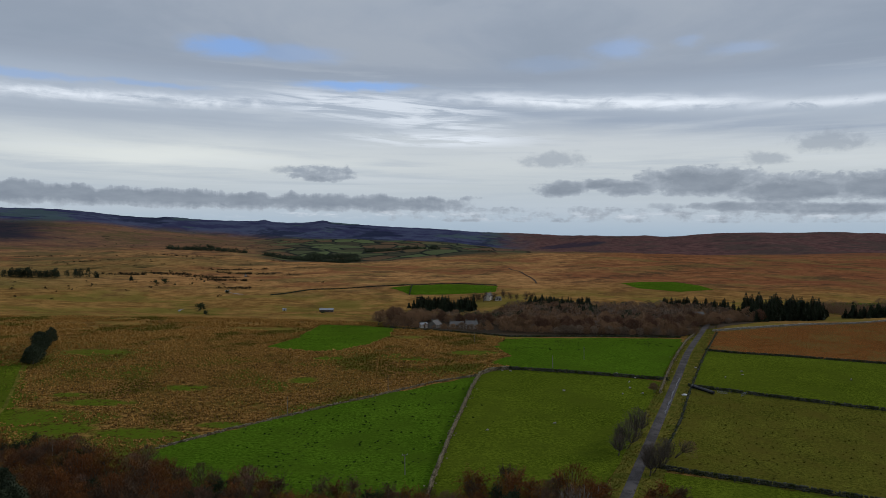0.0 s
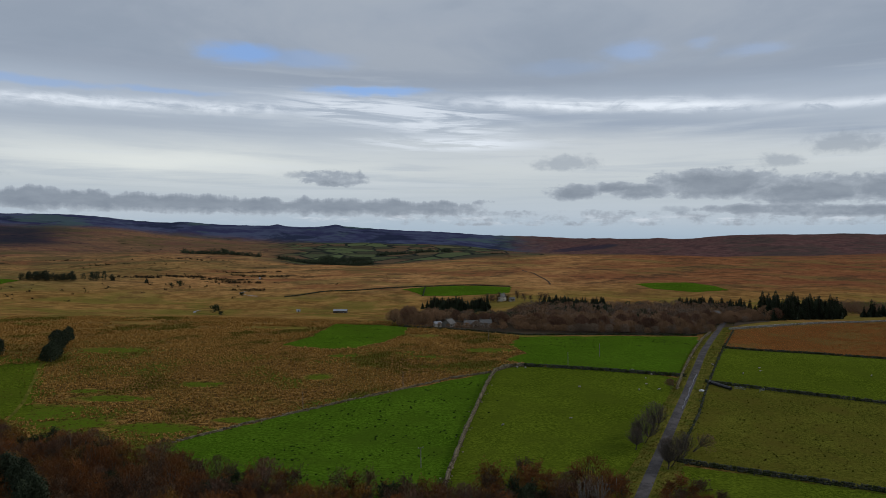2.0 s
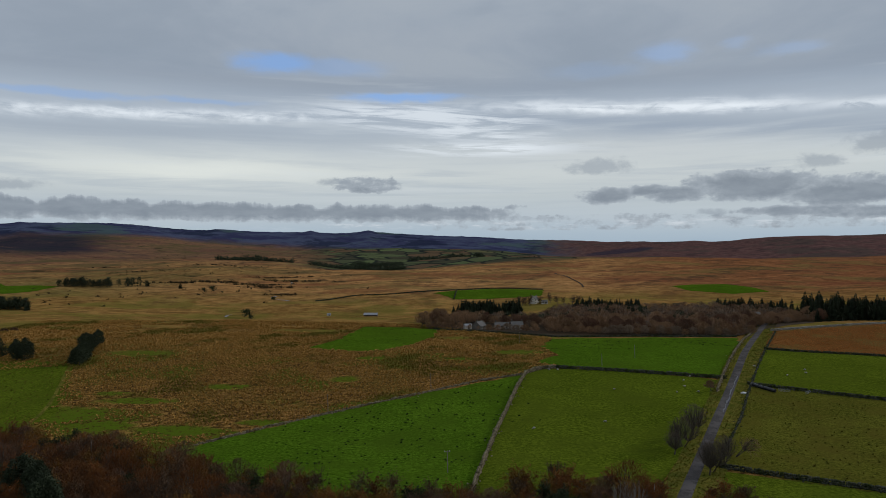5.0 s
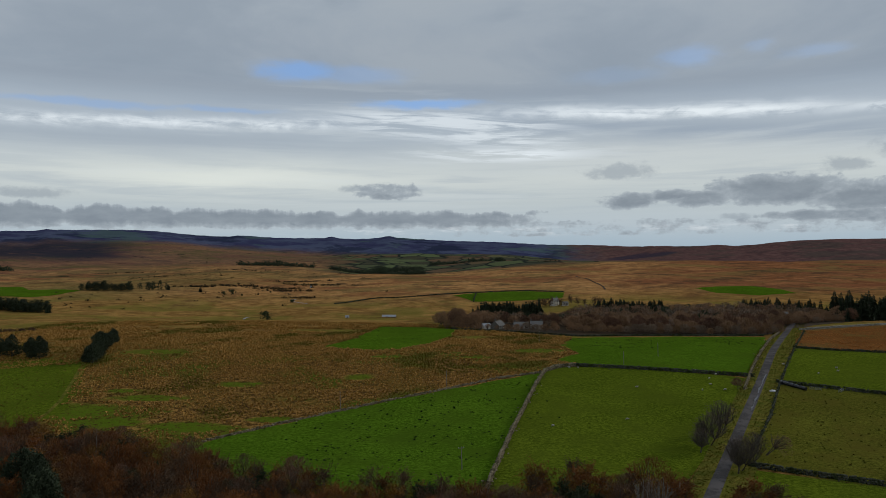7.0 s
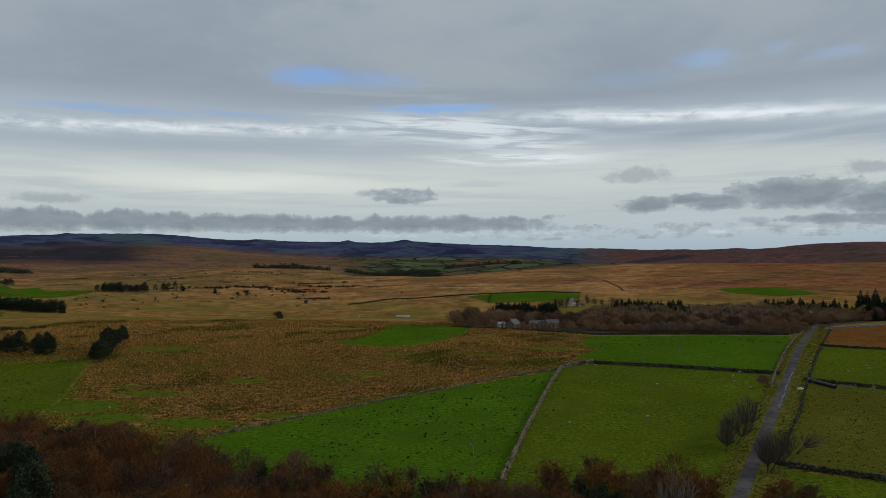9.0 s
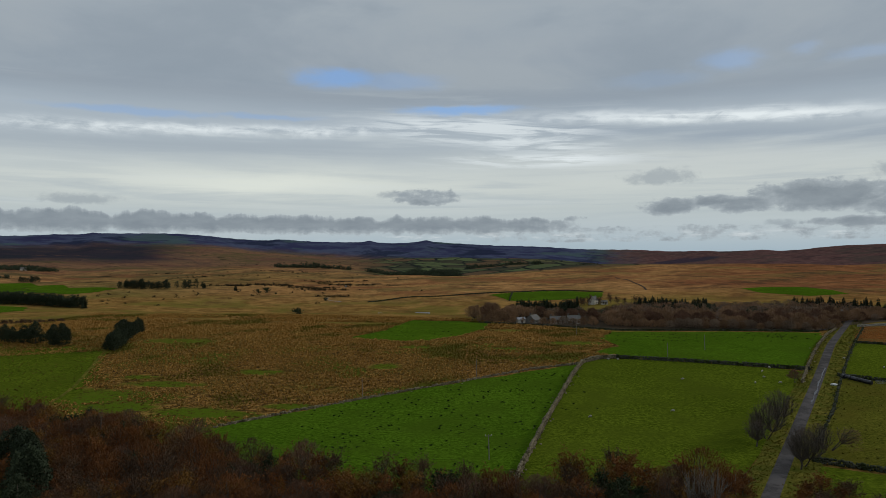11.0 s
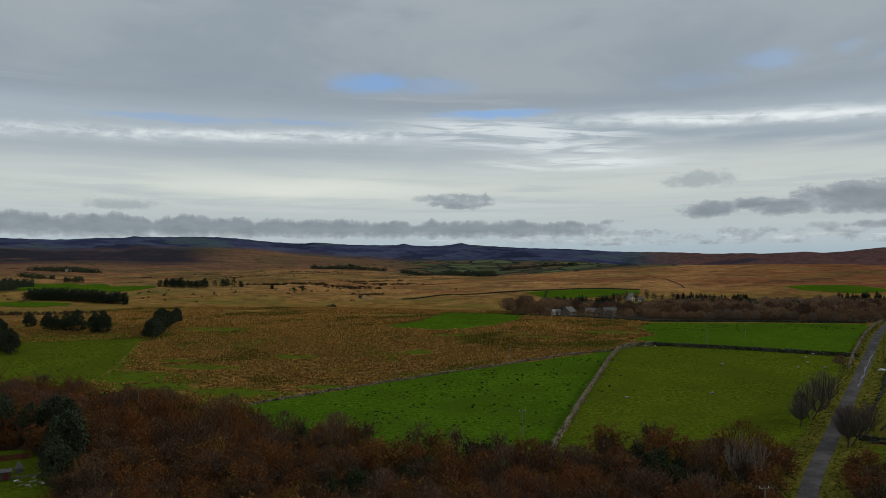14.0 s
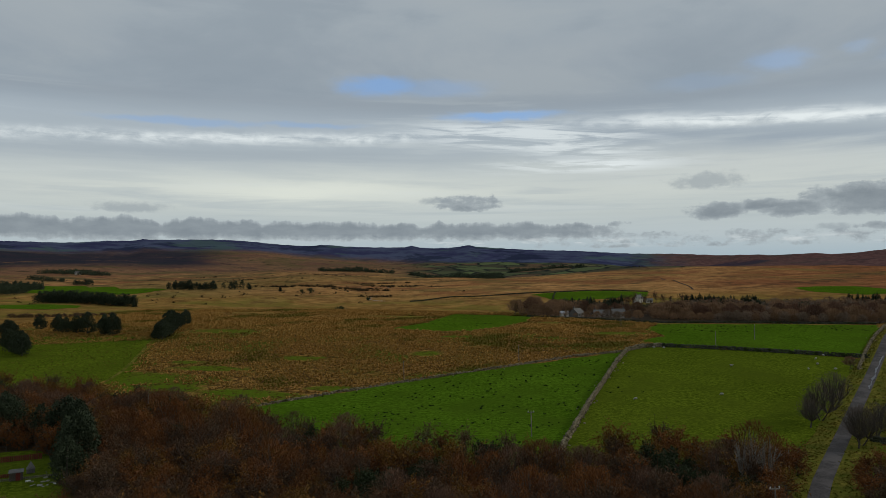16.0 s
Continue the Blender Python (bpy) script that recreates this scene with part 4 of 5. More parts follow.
def conifer(name, seed, tall, spread, tiers, label, material=None, ragged=0.25, bare=0.08):
    """A spruce or pine: a straight stem with drooping sprays in whorls."""
    rng = np.random.default_rng(seed)
    tree = tagged(new(name), label, "tree")
    put("trunk", mesh_from("trunk", *tube([(0, 0, -0.2), (0, 0, tall * 0.5), (0, 0, tall)], tall * np.array([0.02, 0.012, 0.003]), 5)), BARK, tree)
    v, f = [], []
    for k in range(tiers):
        t = bare + (1 - bare) * (k + rng.uniform(-0.3, 0.3)) / tiers
        t = min(max(t, 0.03), 0.985)
        reach = spread * (1 - t) ** 0.75 * rng.uniform(1 - ragged, 1 + ragged * 0.6) + 0.12
        arms = max(4, int(9 * (1 - t) + 4))
        for a in rng.uniform(0, 2 * np.pi) + np.arange(arms) / arms * 2 * np.pi:
            a += rng.normal(0, 0.2)
            r = reach * rng.uniform(0.65, 1.15)
            d, s = np.array([math.cos(a), math.sin(a), 0]), np.array([-math.sin(a), math.cos(a), 0])
            root = np.array([0, 0, t * tall])
            tip = root + d * r + np.array([0, 0, -0.22 * r + rng.normal(0, 0.08)])
            mid = root + d * r * 0.55 + np.array([0, 0, 0.03 * r])
            w = 0.42 * r + 0.14
            for turn in (0.0, 1.0):
                up = np.array([0, 0, 1.0]) * w * (0.55 if turn else 0.0)
                ss_ = s * w * (0.25 if turn else 1.0)
                base = len(v)
                v += [root, mid + ss_ - up * 0.8, tip, mid - ss_ + up]
                f.append((base, base + 1, base + 2, base + 3))
    put("crown", mesh_from("crown", v, f), material or NEEDLES, tree)
    return tree


def plant(templates, spots, rng, low=0.8, high=1.2, sink=0.0, group=""):
    """Sets a tree at each spot; the templates themselves are the first ones."""
    used = set()
    for x, y in spots:
        pick = int(rng.integers(len(templates)))
        s = rng.uniform(low, high)
        m = Matrix.Translation((x, y, h1(x, y) - sink)) @ Euler((0, 0, rng.uniform(0, 6.28))).to_matrix().to_4x4() @ Matrix.Diagonal((s * rng.uniform(0.9, 1.1), s * rng.uniform(0.9, 1.1), s * rng.uniform(0.88, 1.12), 1))
        t = templates[pick]
        if pick in used:
            copy_thing(t, m)
        else:
            used.add(pick)
            t.matrix_basis = m
            if group:
                tagged(t, group=group)


def scatter(poly, gap, rng, keep=None):
    """Uneven places in a polygon, none closer than about gap."""
    poly = np.asarray(poly, float)
    lo, hi = poly.min(0), poly.max(0)
    gx, gy = np.meshgrid(np.arange(lo[0], hi[0], gap), np.arange(lo[1], hi[1], gap * 0.87))
    gx = gx + (np.arange(gx.shape[0]) % 2 * gap / 2)[:, None]
    p = np.stack([gx.ravel(), gy.ravel()], 1) + rng.uniform(-0.36, 0.36, (gx.size, 2)) * gap
    p = p[inside(poly, p[:, 0], p[:, 1])]
    return p if keep is None else p[keep(p[:, 0], p[:, 1])]


# ---- the wood in front ----
rng = np.random.default_rng(11)


def wood_edge(x):
    """How far out the wood reaches at x."""
    return np.interp(x, [-260, -170, -111, -76, -51, -29, -7, 11, 32, 40], [176, 190, 180, 164, 152, 147, 148, 158, 158, 150])


GARDEN = [(-132, 100), (-126, 130), (-112, 137), (-100, 131), (-89, 122), (-80, 110), (-78, 98), (-94, 88)]


def in_wood(x, y):
    wob = 2.5 * np.sin(x * 0.21) + 1.5 * np.sin(x * 0.57 + 1)
    open_part = inside(GARDEN, x, y)
    lane = np.interp(y, [60, 100, 140, 170], [13, 21, 32, 44]) - 2.9
    return (y < wood_edge(x) + wob) & ~open_part & (x < lane) & (np.hypot(x, y) > 100) & (x > -1.12 * y - 6)


drape("woodland_floor", [(-230, 60), (-258.4, 173.0), (-167.8, 184.8), (-110.5, 176.1), (-76, 161), (-51, 149), (-29, 144), (-7, 145), (11, 154), (28, 152), (28.5, 138), (15, 80)], 0.17, EARTH, "brown leaf-strewn woodland floor", 1.0)

spots = scatter([(-240, 62), (-236.5, 187.5), (39.6, 188.1), (40, 62)], 3.75, rng, in_wood)
kinds = rng.random(len(spots))
patch = np.array([noise.noise((x * 0.045, y * 0.045, 3.0)) for x, y in spots])
fresh_trees = {
    "russet": [broad_tree("russet_tree", 20 + k, 5.3, 3.1, 26, 4, 1700, 0.135, RUSSET, "small broadleaf tree with rust-brown autumn leaves") for k in range(4)],
    "ochre": [broad_tree("ochre_tree", 30 + k, 5.1, 3.1, 26, 4, 1700, 0.135, OCHRE, "small broadleaf tree with ochre autumn leaves") for k in range(2)],
    "dull": [broad_tree("brown_tree", 40 + k, 5.5, 3.1, 28, 8, 1300, 0.13, DULL, "broadleaf tree with thin dull brown leaves") for k in range(3)],
    "bare": [fan_tree("bare_tree", 50 + k, 5.8, 2.7, 12, 1, 1000, (TWIG, RUSSET, DULL)[k], "leafless twiggy tree in the autumn wood", stems=2, foot=0.14, long=0.46, thin=0.026) for k in range(3)],
    "green": [broad_tree("holly_tree", 60 + k, 5.2, 2.7, 24, 4, 1150, 0.20, EVERGREEN, "dark evergreen holly among the autumn wood") for k in range(2)],
}
HOLLIES = [(12, 144), (9, 149), (15, 137), (17, 133), (-26, 136), (-28, 137), (-36, 131), (-21, 144), (-38, 122), (-2, 127), (-60, 148), (-58, 150), (-87, 156), (-125, 183), (-119, 180), (-166, 186), (-103, 169), (-36, 124)]
clump = np.min([np.hypot(spots[:, 0] - x, spots[:, 1] - y + 4) for x, y in HOLLIES], axis=0)
choice = np.where((clump < 4.6) | (patch > 0.56), "green", np.where(kinds < 0.36, "russet", np.where(kinds < 0.54, "ochre", np.where(kinds < 0.77, "dull", "bare"))))
for kind, trees in fresh_trees.items():
    plant(trees, spots[choice == kind], rng, 0.74, 1.2, group="trees of the wood")


# ---- wooded strip by the houses, plantations and lone conifers ----
def joined(name, template, spots, rng, label, low=0.8, high=1.2):
    """A far wood as one mass: the crowns and stems of many trees in one mesh."""
    vs, fs, base = [], [], 0
    for x, y in spots:
        t = template[int(rng.integers(len(template)))]
        a, s = rng.uniform(0, 6.28), rng.uniform(low, high)
        c, d = math.cos(a) * s, math.sin(a) * s
        v, f = t
        w = np.stack([v[:, 0] * c - v[:, 1] * d + x, v[:, 0] * d + v[:, 1] * c + y, v[:, 2] * s * rng.uniform(0.85, 1.15) + h1(x, y)], 1)
        vs.append(w)
        fs.append(f + base)
        base += len(w)
    return mesh_from(name, np.concatenate(vs), np.concatenate(fs))


def bush_shape(seed, tall, spread, cards, size, cone=0.0):
    """A rounded crown of leaf clumps, for trees far off."""
    r = np.random.default_rng(seed)
    a, t = r.uniform(0, 2 * np.pi, cards), r.uniform(0.0, 1.0, cards)
    rad = spread * np.sqrt(np.clip(1 - (t * 1.9 - 0.9) ** 2, 0.05, 1)) * (1 + cone * (0.45 - t)) * r.uniform(0.6, 1.05, cards) * (1 + 0.2 * np.sin(3 * a + seed))
    c = np.stack([rad * np.cos(a), rad * np.sin(a), tall * (0.08 + 0.92 * t)], 1)
    return leaf_cards(r, [(q, q) for q in c], cards, size)


STRIP = [(-46.5, 406.2), (-20, 436), (13.8, 420.9), (31.5, 398.3), (57.0, 389.3), (118.9, 386.9), (144.6, 425.7), (190, 472), (208, 480), (205, 560), (186, 598), (120, 596), (40, 604), (24, 520), (18, 480), (-36, 468)]
lane_at = lambda y: np.interp(y, [400, 450, 520], [138, 158, 190])
clear = lambda x, y: ~((np.abs(x + 14) < 10) & (y < 418)) & ~((np.abs(x - 5) < 13) & (y < 419)) & ((np.abs(x - lane_at(y)) > 4.5) | (y > 432))
drape("woodland_floor", [(-47, 402), (-6, 390.5), (26, 375.5), (70, 379.5), (119, 381), (146, 418), (196, 470), (208, 482), (205, 560), (186, 598), (120, 596), (40, 604), (24, 520), (18, 480), (-36, 468)], 0.17, EARTH, "brown leaf litter under the wooded strip", 0.5)
front = scatter(STRIP, 5.8, rng, lambda x, y: clear(x, y) & (y < np.interp(x, [-50, 30, 120, 200], [440, 440, 430, 505])))
behind = scatter(STRIP, 7.2, rng, lambda x, y: clear(x, y) & (y >= np.interp(x, [-50, 30, 120, 200], [440, 440, 430, 505])))
row = along([(-45.5, 404.0), (-25.7, 401.8)], 4.5).tolist() + along([(-10.9, 395.1), (19.7, 392.8)], 5.2).tolist() + along([(23.6, 392.7), (57.0, 387.0), (118.8, 384.6), (130.9, 391.5)], 4.2).tolist()
strip_brown = [fan_tree("alder_tree", 70 + k, 6.8, 4.0, 10, 0, 1300, (ALDER, TWIG, ALDER)[k], "rounded brown-twigged alder in the wooded strip", foot=0.04, long=0.60, thin=0.085) for k in range(3)]
strip_bare = [fan_tree("willow_tree", 80 + k, 6.4, 3.9, 10, 0, 1200, (WILLOW, ALDER)[k], "leafless rounded willow in the wooded strip", bark=(PALE_BARK, None)[k], foot=0.04, long=0.60, thin=0.08) for k in range(2)]
rng.shuffle(front)
half = len(front) // 2
plant(strip_brown, front[:half], rng, 0.62, 1.2, group="trees of the wooded strip")
plant(strip_bare, front[half:], rng, 0.62, 1.2, group="trees of the wooded strip")
plant([fan_tree("hedge_tree", 86 + k, 4.8, 2.9, 9, 0, 800, (ALDER, WILLOW)[k], "small brown tree along the wood's edge", foot=0.05, long=0.5, thin=0.075) for k in range(2)], row, rng, 0.75, 1.1, group="trees of the wooded strip")
birches = [broad_tree("birch_tree", 250 + k, 8.0, 3.0, 26, 9, 60, 0.25, BIRCH, "pale leafless birch in the wooded strip", bark=PALE_BARK) for k in range(2)]
plant(birches, scatter([(39.4, 396.1), (118.1, 391.5), (150, 440), (130, 520), (60, 500)], 19, rng), rng, 0.6, 0.95, group="trees of the wooded strip")
plant([conifer("cypress_tree", 255, 9.0, 2.6, 20, "dark evergreen standing in the brown wood", EVERGREEN, 0.4, 0.02)], scatter([(29.6, 407.1), (118.3, 396.0), (160, 480), (120, 560), (50, 540)], 24, rng), rng, 0.6, 1.2, group="trees of the wooded strip")
tall_alders = [fan_tree("alder_tree", 76 + k, 8.6, 4.2, 14, 0, 1000, ALDER, "tall rounded brown alder beside a cottage", foot=0.2, long=0.7, thin=0.08) for k in range(2)]
plant(tall_alders, scatter([(-51.5, 409.4), (-21.8, 411.4), (-20, 442), (-48, 452)], 6.8, rng), rng, 0.8, 1.1, group="trees of the wooded strip")
mass = [bush_shape(240 + k, 6.6, 4.4, 520, 0.34) for k in range(4)]
shade_of = rng.random(len(behind))
for material, text, low, high in ((ALDER, "mass of bare brown trees behind the strip", 0.0, 0.42), (WILLOW, "mass of leafless grey-brown trees behind the strip", 0.42, 0.72),
                                  (TWIG, "reddish bare trees scattered in the brown wood", 0.72, 0.90), (NEEDLES, "dark evergreens scattered in the brown wood", 0.90, 1.0)):
    tagged(put("strip_wood", joined("strip_wood", mass, behind[(shade_of >= low) & (shade_of < high)], rng, text, 0.5, 1.0), material), text, "woods", "woods behind the strip", "stuff")
spruces = [conifer("spruce_tree", 90 + k, 12.0, 4.2, 22, "dark green spruce in a plantation", ragged=0.4, bare=0.02) for k in range(4)]
right_wood = scatter([(286, 560), (300, 548), (345, 575), (420, 600), (410, 640), (300, 600)], 8.0, rng)
tagged(put("strip_wood", joined("strip_wood", mass, right_wood, rng, "", 0.7, 1.4), ALDER), "brown trees behind the green field", "woods", "woods behind the strip", "stuff")
plant([conifer("tall_spruce_tree", 96 + k, 15.0, 4.8, 24, "tall dark spruce above the bracken field", ragged=0.4, bare=0.02) for k in range(2)], scatter([(204, 480), (262, 514), (280, 548), (240, 560), (206, 530)], 8.5, rng), rng, 0.75, 1.15, group="plantation spruces")
plant(spruces, np.concatenate([scatter([(-52, 655), (-28, 608), (-9, 585), (14, 590), (10, 630), (-30, 665)], 6.2, rng), scatter([(60, 500), (90, 470), (100, 500), (70, 520)], 14, rng), scatter([(200, 476), (262, 510), (284, 548), (250, 575), (206, 540)], 6.6, rng), scatter([(288, 512), (330, 536), (322, 548), (284, 524)], 6, rng)]), rng, 0.6, 1.12, group="plantation spruces")
plant([conifer("spruce_tree", 92 + k, 13.0, 4.6, 24, "dense dark spruce behind the brown wood", ragged=0.45, bare=0.02) for k in range(3)], np.concatenate([scatter([(52, 590), (106, 584), (110, 606), (58, 612)], 4.6, rng), scatter([(160, 566), (208, 546), (216, 580), (166, 592)], 5.6, rng)]), rng, 0.62, 1.05, group="plantation spruces")
spruce_shapes = [bush_shape(200 + k, 9.5, 2.9, 210, 0.66, 0.7) for k in range(3)]
belts = {
    "long dark shelter belt of spruces on the moor": scatter([(-545, 604), (-440, 602), (-436, 616), (-545, 622)], 4.2, rng),
    "dark clump of spruces on the moor": np.concatenate([scatter([(-562, 848), (-500, 862), (-500, 872), (-562, 862)], 4.6, rng), scatter([(-500, 862), (-440, 862), (-445, 872), (-500, 872)], 9, rng)]),
    "dark spruce plantation beyond the fields": scatter([(-660, 655), (-690, 750), (-860, 960), (-1010, 1130), (-1150, 1150), (-1100, 900), (-800, 660)], 12.0, rng),
    "small dark block of spruces": scatter([(-1035, 1228), (-985, 1215), (-985, 1232), (-1030, 1242)], 7, rng),
}
for label, where in belts.items():
    tagged(put("spruce_belt", joined("spruce_belt", spruce_shapes, where, rng, label, 0.75, 1.2), NEEDLES), label, "spruce belt", "shelter belts", "stuff")
plant([conifer("spruce_tree", 100 + k, 10.0, 3.4, 14, "lone dark spruce on the moor", ragged=0.4) for k in range(2)], [(-454, 865), (-403, 848), (-428, 598), (-432, 603)], rng, 0.8, 1.1)
plant([broad_tree("thorn_bush", 236, 3.0, 2.2, 16, 5, 220, 0.35, DULL, "low brown thorn bush in a hedge line")], along([(-335.4, 360.9), (-305.2, 369.1), (-280.5, 379.6)], 2.4), rng, 0.7, 1.1, group="hedge line bushes")
valley = np.concatenate([np.asarray(p) for p in (
    scatter([(-800, 1900), (-700, 1850), (-560, 1830), (-560, 1870), (-700, 1900), (-800, 1950)], 12, rng),
    scatter([(-500, 1770), (-400, 1720), (-256, 1625), (-230, 1660), (-390, 1760), (-500, 1810)], 12, rng),
    scatter([(-415, 1850), (-277, 1800), (-270, 1850), (-400, 1900)], 12, rng),
    scatter([(-300, 2150), (-60, 2130), (-60, 2200), (-300, 2220)], 16, rng),
    scatter([(-1500, 1650), (-1250, 1560), (-1220, 1600), (-1450, 1720)], 15, rng),
    scatter([(-1240, 1330), (-1130, 1300), (-1130, 1330), (-1240, 1360)], 14, rng))])
tagged(put("valley_wood", joined("valley_wood", [bush_shape(210 + k, 9, 7, 80, 1.6) for k in range(3)], valley, rng, "", 0.45, 1.2), NEEDLES), "dark wooded strips along the far valley", "woods", kind="stuff")
scrub = []
for x, y, w, d, count in ((-450, 930, 40, 8, 60), (-390, 950, 60, 14, 110), (-330, 930, 50, 10, 60), (-310, 1010, 40, 12, 60), (-290, 870, 40, 9, 50), (-260, 800, 22, 7, 30), (-350, 1090, 60, 12, 60), (-700, 1300, 60, 10, 30), (-600, 1500, 90, 12, 40), (-880, 1500, 90, 12, 40), (60, 1760, 30, 8, 22), (-130, 560, 40, 6, 14), (-500, 760, 260, 120, 40), (-520, 1350, 300, 300, 60), (-700, 2300, 500, 350, 120), (-620, 640, 300, 120, 30)):
    scrub.append(np.stack([rng.normal(x, w / 2, count), rng.normal(y, d / 2, count)], 1))
tagged(put("gorse_scrub", joined("gorse_scrub", [bush_shape(220 + k, 0.9, 1.9, 26, 0.6) for k in range(3)], np.concatenate(scrub), rng, "", 0.6, 1.5), GORSE), "dark gorse and heather scrub along the stream", "scrub", kind="stuff")
plant([broad_tree("thorn_bush", 230 + k, 2.6, 1.8, 16, 5, 220, 0.3, EVERGREEN, "dark low thorn bush on the moor") for k in range(2)], [(-250, 745), (-330, 800), (-345, 805), (-352, 800), (-310, 840), (-120, 600), (-150, 540), (-186, 500), (-236, 620)], rng, 0.8, 1.8, group="moor bushes")


def round_pine(seed, label, size=0.32, many=2.6):
    """A dense, rounded pine with a dark, lumpy crown right to the ground."""
    r = np.random.default_rng(seed)
    tree = tagged(new("pine_tree"), label, "tree")
    put("trunk", mesh_from("trunk", *tube([(0, 0, -0.2), (0.1, 0, 4), (0, 0.1, 8.0)], [0.28, 0.18, 0.04], 6)), BARK, tree)
    pieces = [bush_shape(seed * 3 + 1, 9.4, 3.3, int(620 * many), size, 0.75)]
    for k in range(7):
        a, t = r.uniform(0, 6.28), r.uniform(0.1, 0.85)
        v, f = bush_shape(seed * 7 + k, 3.0, 1.7, int(130 * many), size * 0.9)
        rad = 3.0 * (1 - 0.6 * t)
        pieces.append((v + np.array([math.cos(a) * rad, math.sin(a) * rad, t * 7.2]), f))
    put("crown", mesh_from("crown", *gather(pieces)), NEEDLES, tree)
    return tree


pines = [round_pine(110 + k, "dense dark pine standing in a row on the moor") for k in range(3)]
plant(pines, [(-181.5, 280.5), (-184.0, 286.0), (-187.0, 291.4), (-189.5, 297.0), (-192.0, 303.0), (-194.5, 309.4), (-197.4, 316.0), (-200.0, 323.0), (-202.5, 330.0), (-184.5, 281.5)], rng, 0.78, 1.02, group="row of pines")
plant([round_pine(120 + k, "dense dark rounded pine beside a field") for k in range(2)], [(-211.1, 287.9), (-215.6, 288.7), (-226.6, 291.3), (-233.0, 292.2), (-239.4, 293.0), (-245.7, 295.7), (-261.3, 302.1), (-213.6, 240.9), (-218.8, 244.2), (-225.8, 247.4), (-251.7, 275.0), (-256.9, 278.4)], rng, 0.75, 1.0, group="row of pines")


# ---- grass of the moor and fields ----
MOOR = [(-284.3, 237.7), (-184.9, 278.5), (-153.6, 221.4), (-147.8, 187.5), (-94.4, 181.7), (-84.2, 190.9), (-59.7, 217.5), (-27.0, 247.8), (6.6, 275.5), (20.8, 288.0), (11.3, 296.3), (20.8, 312.8), (15.3, 334.7), (23.4, 368.4), (-9.9, 387.2), (-59.4, 427.7), (-300, 438)]
GREEN_PATCH = [(-84.1, 407.4), (-60.4, 407.3), (-39.5, 400.8), (-39.1, 367.7), (-46.2, 337.6), (-58.2, 319.3), (-68.6, 315.1), (-94.6, 323.9), (-87.3, 351.4)]
moor_spots = scatter(MOOR, 1.35, rng, lambda x, y: (x > -0.95 * y) & ~inside(GREEN_PATCH, x, y))
cluster = np.array([noise.noise((x * 0.05, y * 0.09, 2.0)) + 0.6 * noise.noise((x * 0.22, y * 0.3, 5.0)) for x, y in moor_spots])
thin = ss(320, 440, moor_spots[:, 1]) * 0.55 + ss(-110, -230, moor_spots[:, 0]) * 0.35
moor_spots = moor_spots[cluster + rng.normal(0, 0.22, len(cluster)) - 0.6 * thin > -0.62]
soft = np.max([np.exp(-((moor_spots[:, 0] - cx) / wx) ** 2 - ((moor_spots[:, 1] - cy) / wy) ** 2) for cx, cy, wx, wy in LAWNS], axis=0)
moor_spots = moor_spots[soft + rng.normal(0, 0.18, len(soft)) < 0.45]
tufts("moor_tussock", moor_spots, rng.uniform(0.5, 1.35, len(moor_spots)) * (1 + 0.5 * ss(240, 400, moor_spots[:, 1])), TUSSOCK, "dry brown tussocks of moor grass", 5, blades=5, flat=0.42)
# coarse grass clumps over the open moor, thinning into the distance
bearing = np.radians(rng.uniform(-30, 42, 32000))
reach = np.exp(rng.uniform(math.log(405), math.log(1250), 32000))
open_moor = np.stack([-reach * np.sin(bearing), reach * np.cos(bearing)], 1)
greens = [STRIP, GREEN_PATCH, [(-82, 793), (-60, 818), (41, 818), (36, 743), (-56, 745)], [(187, 829), (253, 853), (276, 778), (232, 758)], [(325, 640), (420, 690), (440, 640), (310, 600)],
          [(-580, 560), (-478, 588), (-410, 500), (-395, 455), (-560, 440)], [(-1061, 1184), (-978, 1199), (-642, 868), (-554, 798), (-695, 750)], [(119, 337), (140, 407), (210, 446), (300, 490), (380, 480), (260, 281)],
          [(15, 334), (25, 372), (125, 378), (119, 337)], [(190, 470), (290, 510), (290, 580), (200, 560)]]
keep = np.ones(len(open_moor), bool)
for poly in greens:
    keep &= ~inside(poly, open_moor[:, 0], open_moor[:, 1])
drift = np.array([noise.noise((x * 0.006, y * 0.014, 4.0)) + 0.7 * noise.noise((x * 0.03, y * 0.05, 8.0)) for x, y in open_moor])
keep &= drift + rng.normal(0, 0.3, len(drift)) - 0.45 * ss(-60, 60, open_moor[:, 0]) * ss(640, 720, open_moor[:, 1]) > -0.15
open_moor, reach = open_moor[keep], reach[keep]
tufts("moor_grass", open_moor, 0.0018 * reach * rng.uniform(0.5, 1.3, len(reach)), FAR_GRASS, "coarse straw-coloured grass clumps over the moor", 15, blades=4, flat=0.10)
bracken_spots = scatter([(144.3, 407.0), (210, 446), (295, 490), (340, 470), (256.7, 282.6), (187.0, 308.7), (152.4, 323.1), (118.9, 336.9)], 1.1, rng)
bracken_spots = bracken_spots[rng.random(len(bracken_spots)) < 0.35]
tufts("bracken_clump", bracken_spots, rng.uniform(0.3, 0.75, len(bracken_spots)), DRY_FROND, "clumps of dead rust-brown bracken", 6)
rough_spots = scatter([(87.1, 259.8), (118.6, 244.3), (146.4, 232.3), (206.4, 206.1), (170, 122), (93, 161), (56.7, 177.0)], 2.6, rng)
rough_spots = np.concatenate([rough_spots, scatter([(-187, 281), (-207, 284), (-268, 272), (-236, 192), (-160, 182), (-148, 209)], 2.2, rng)])
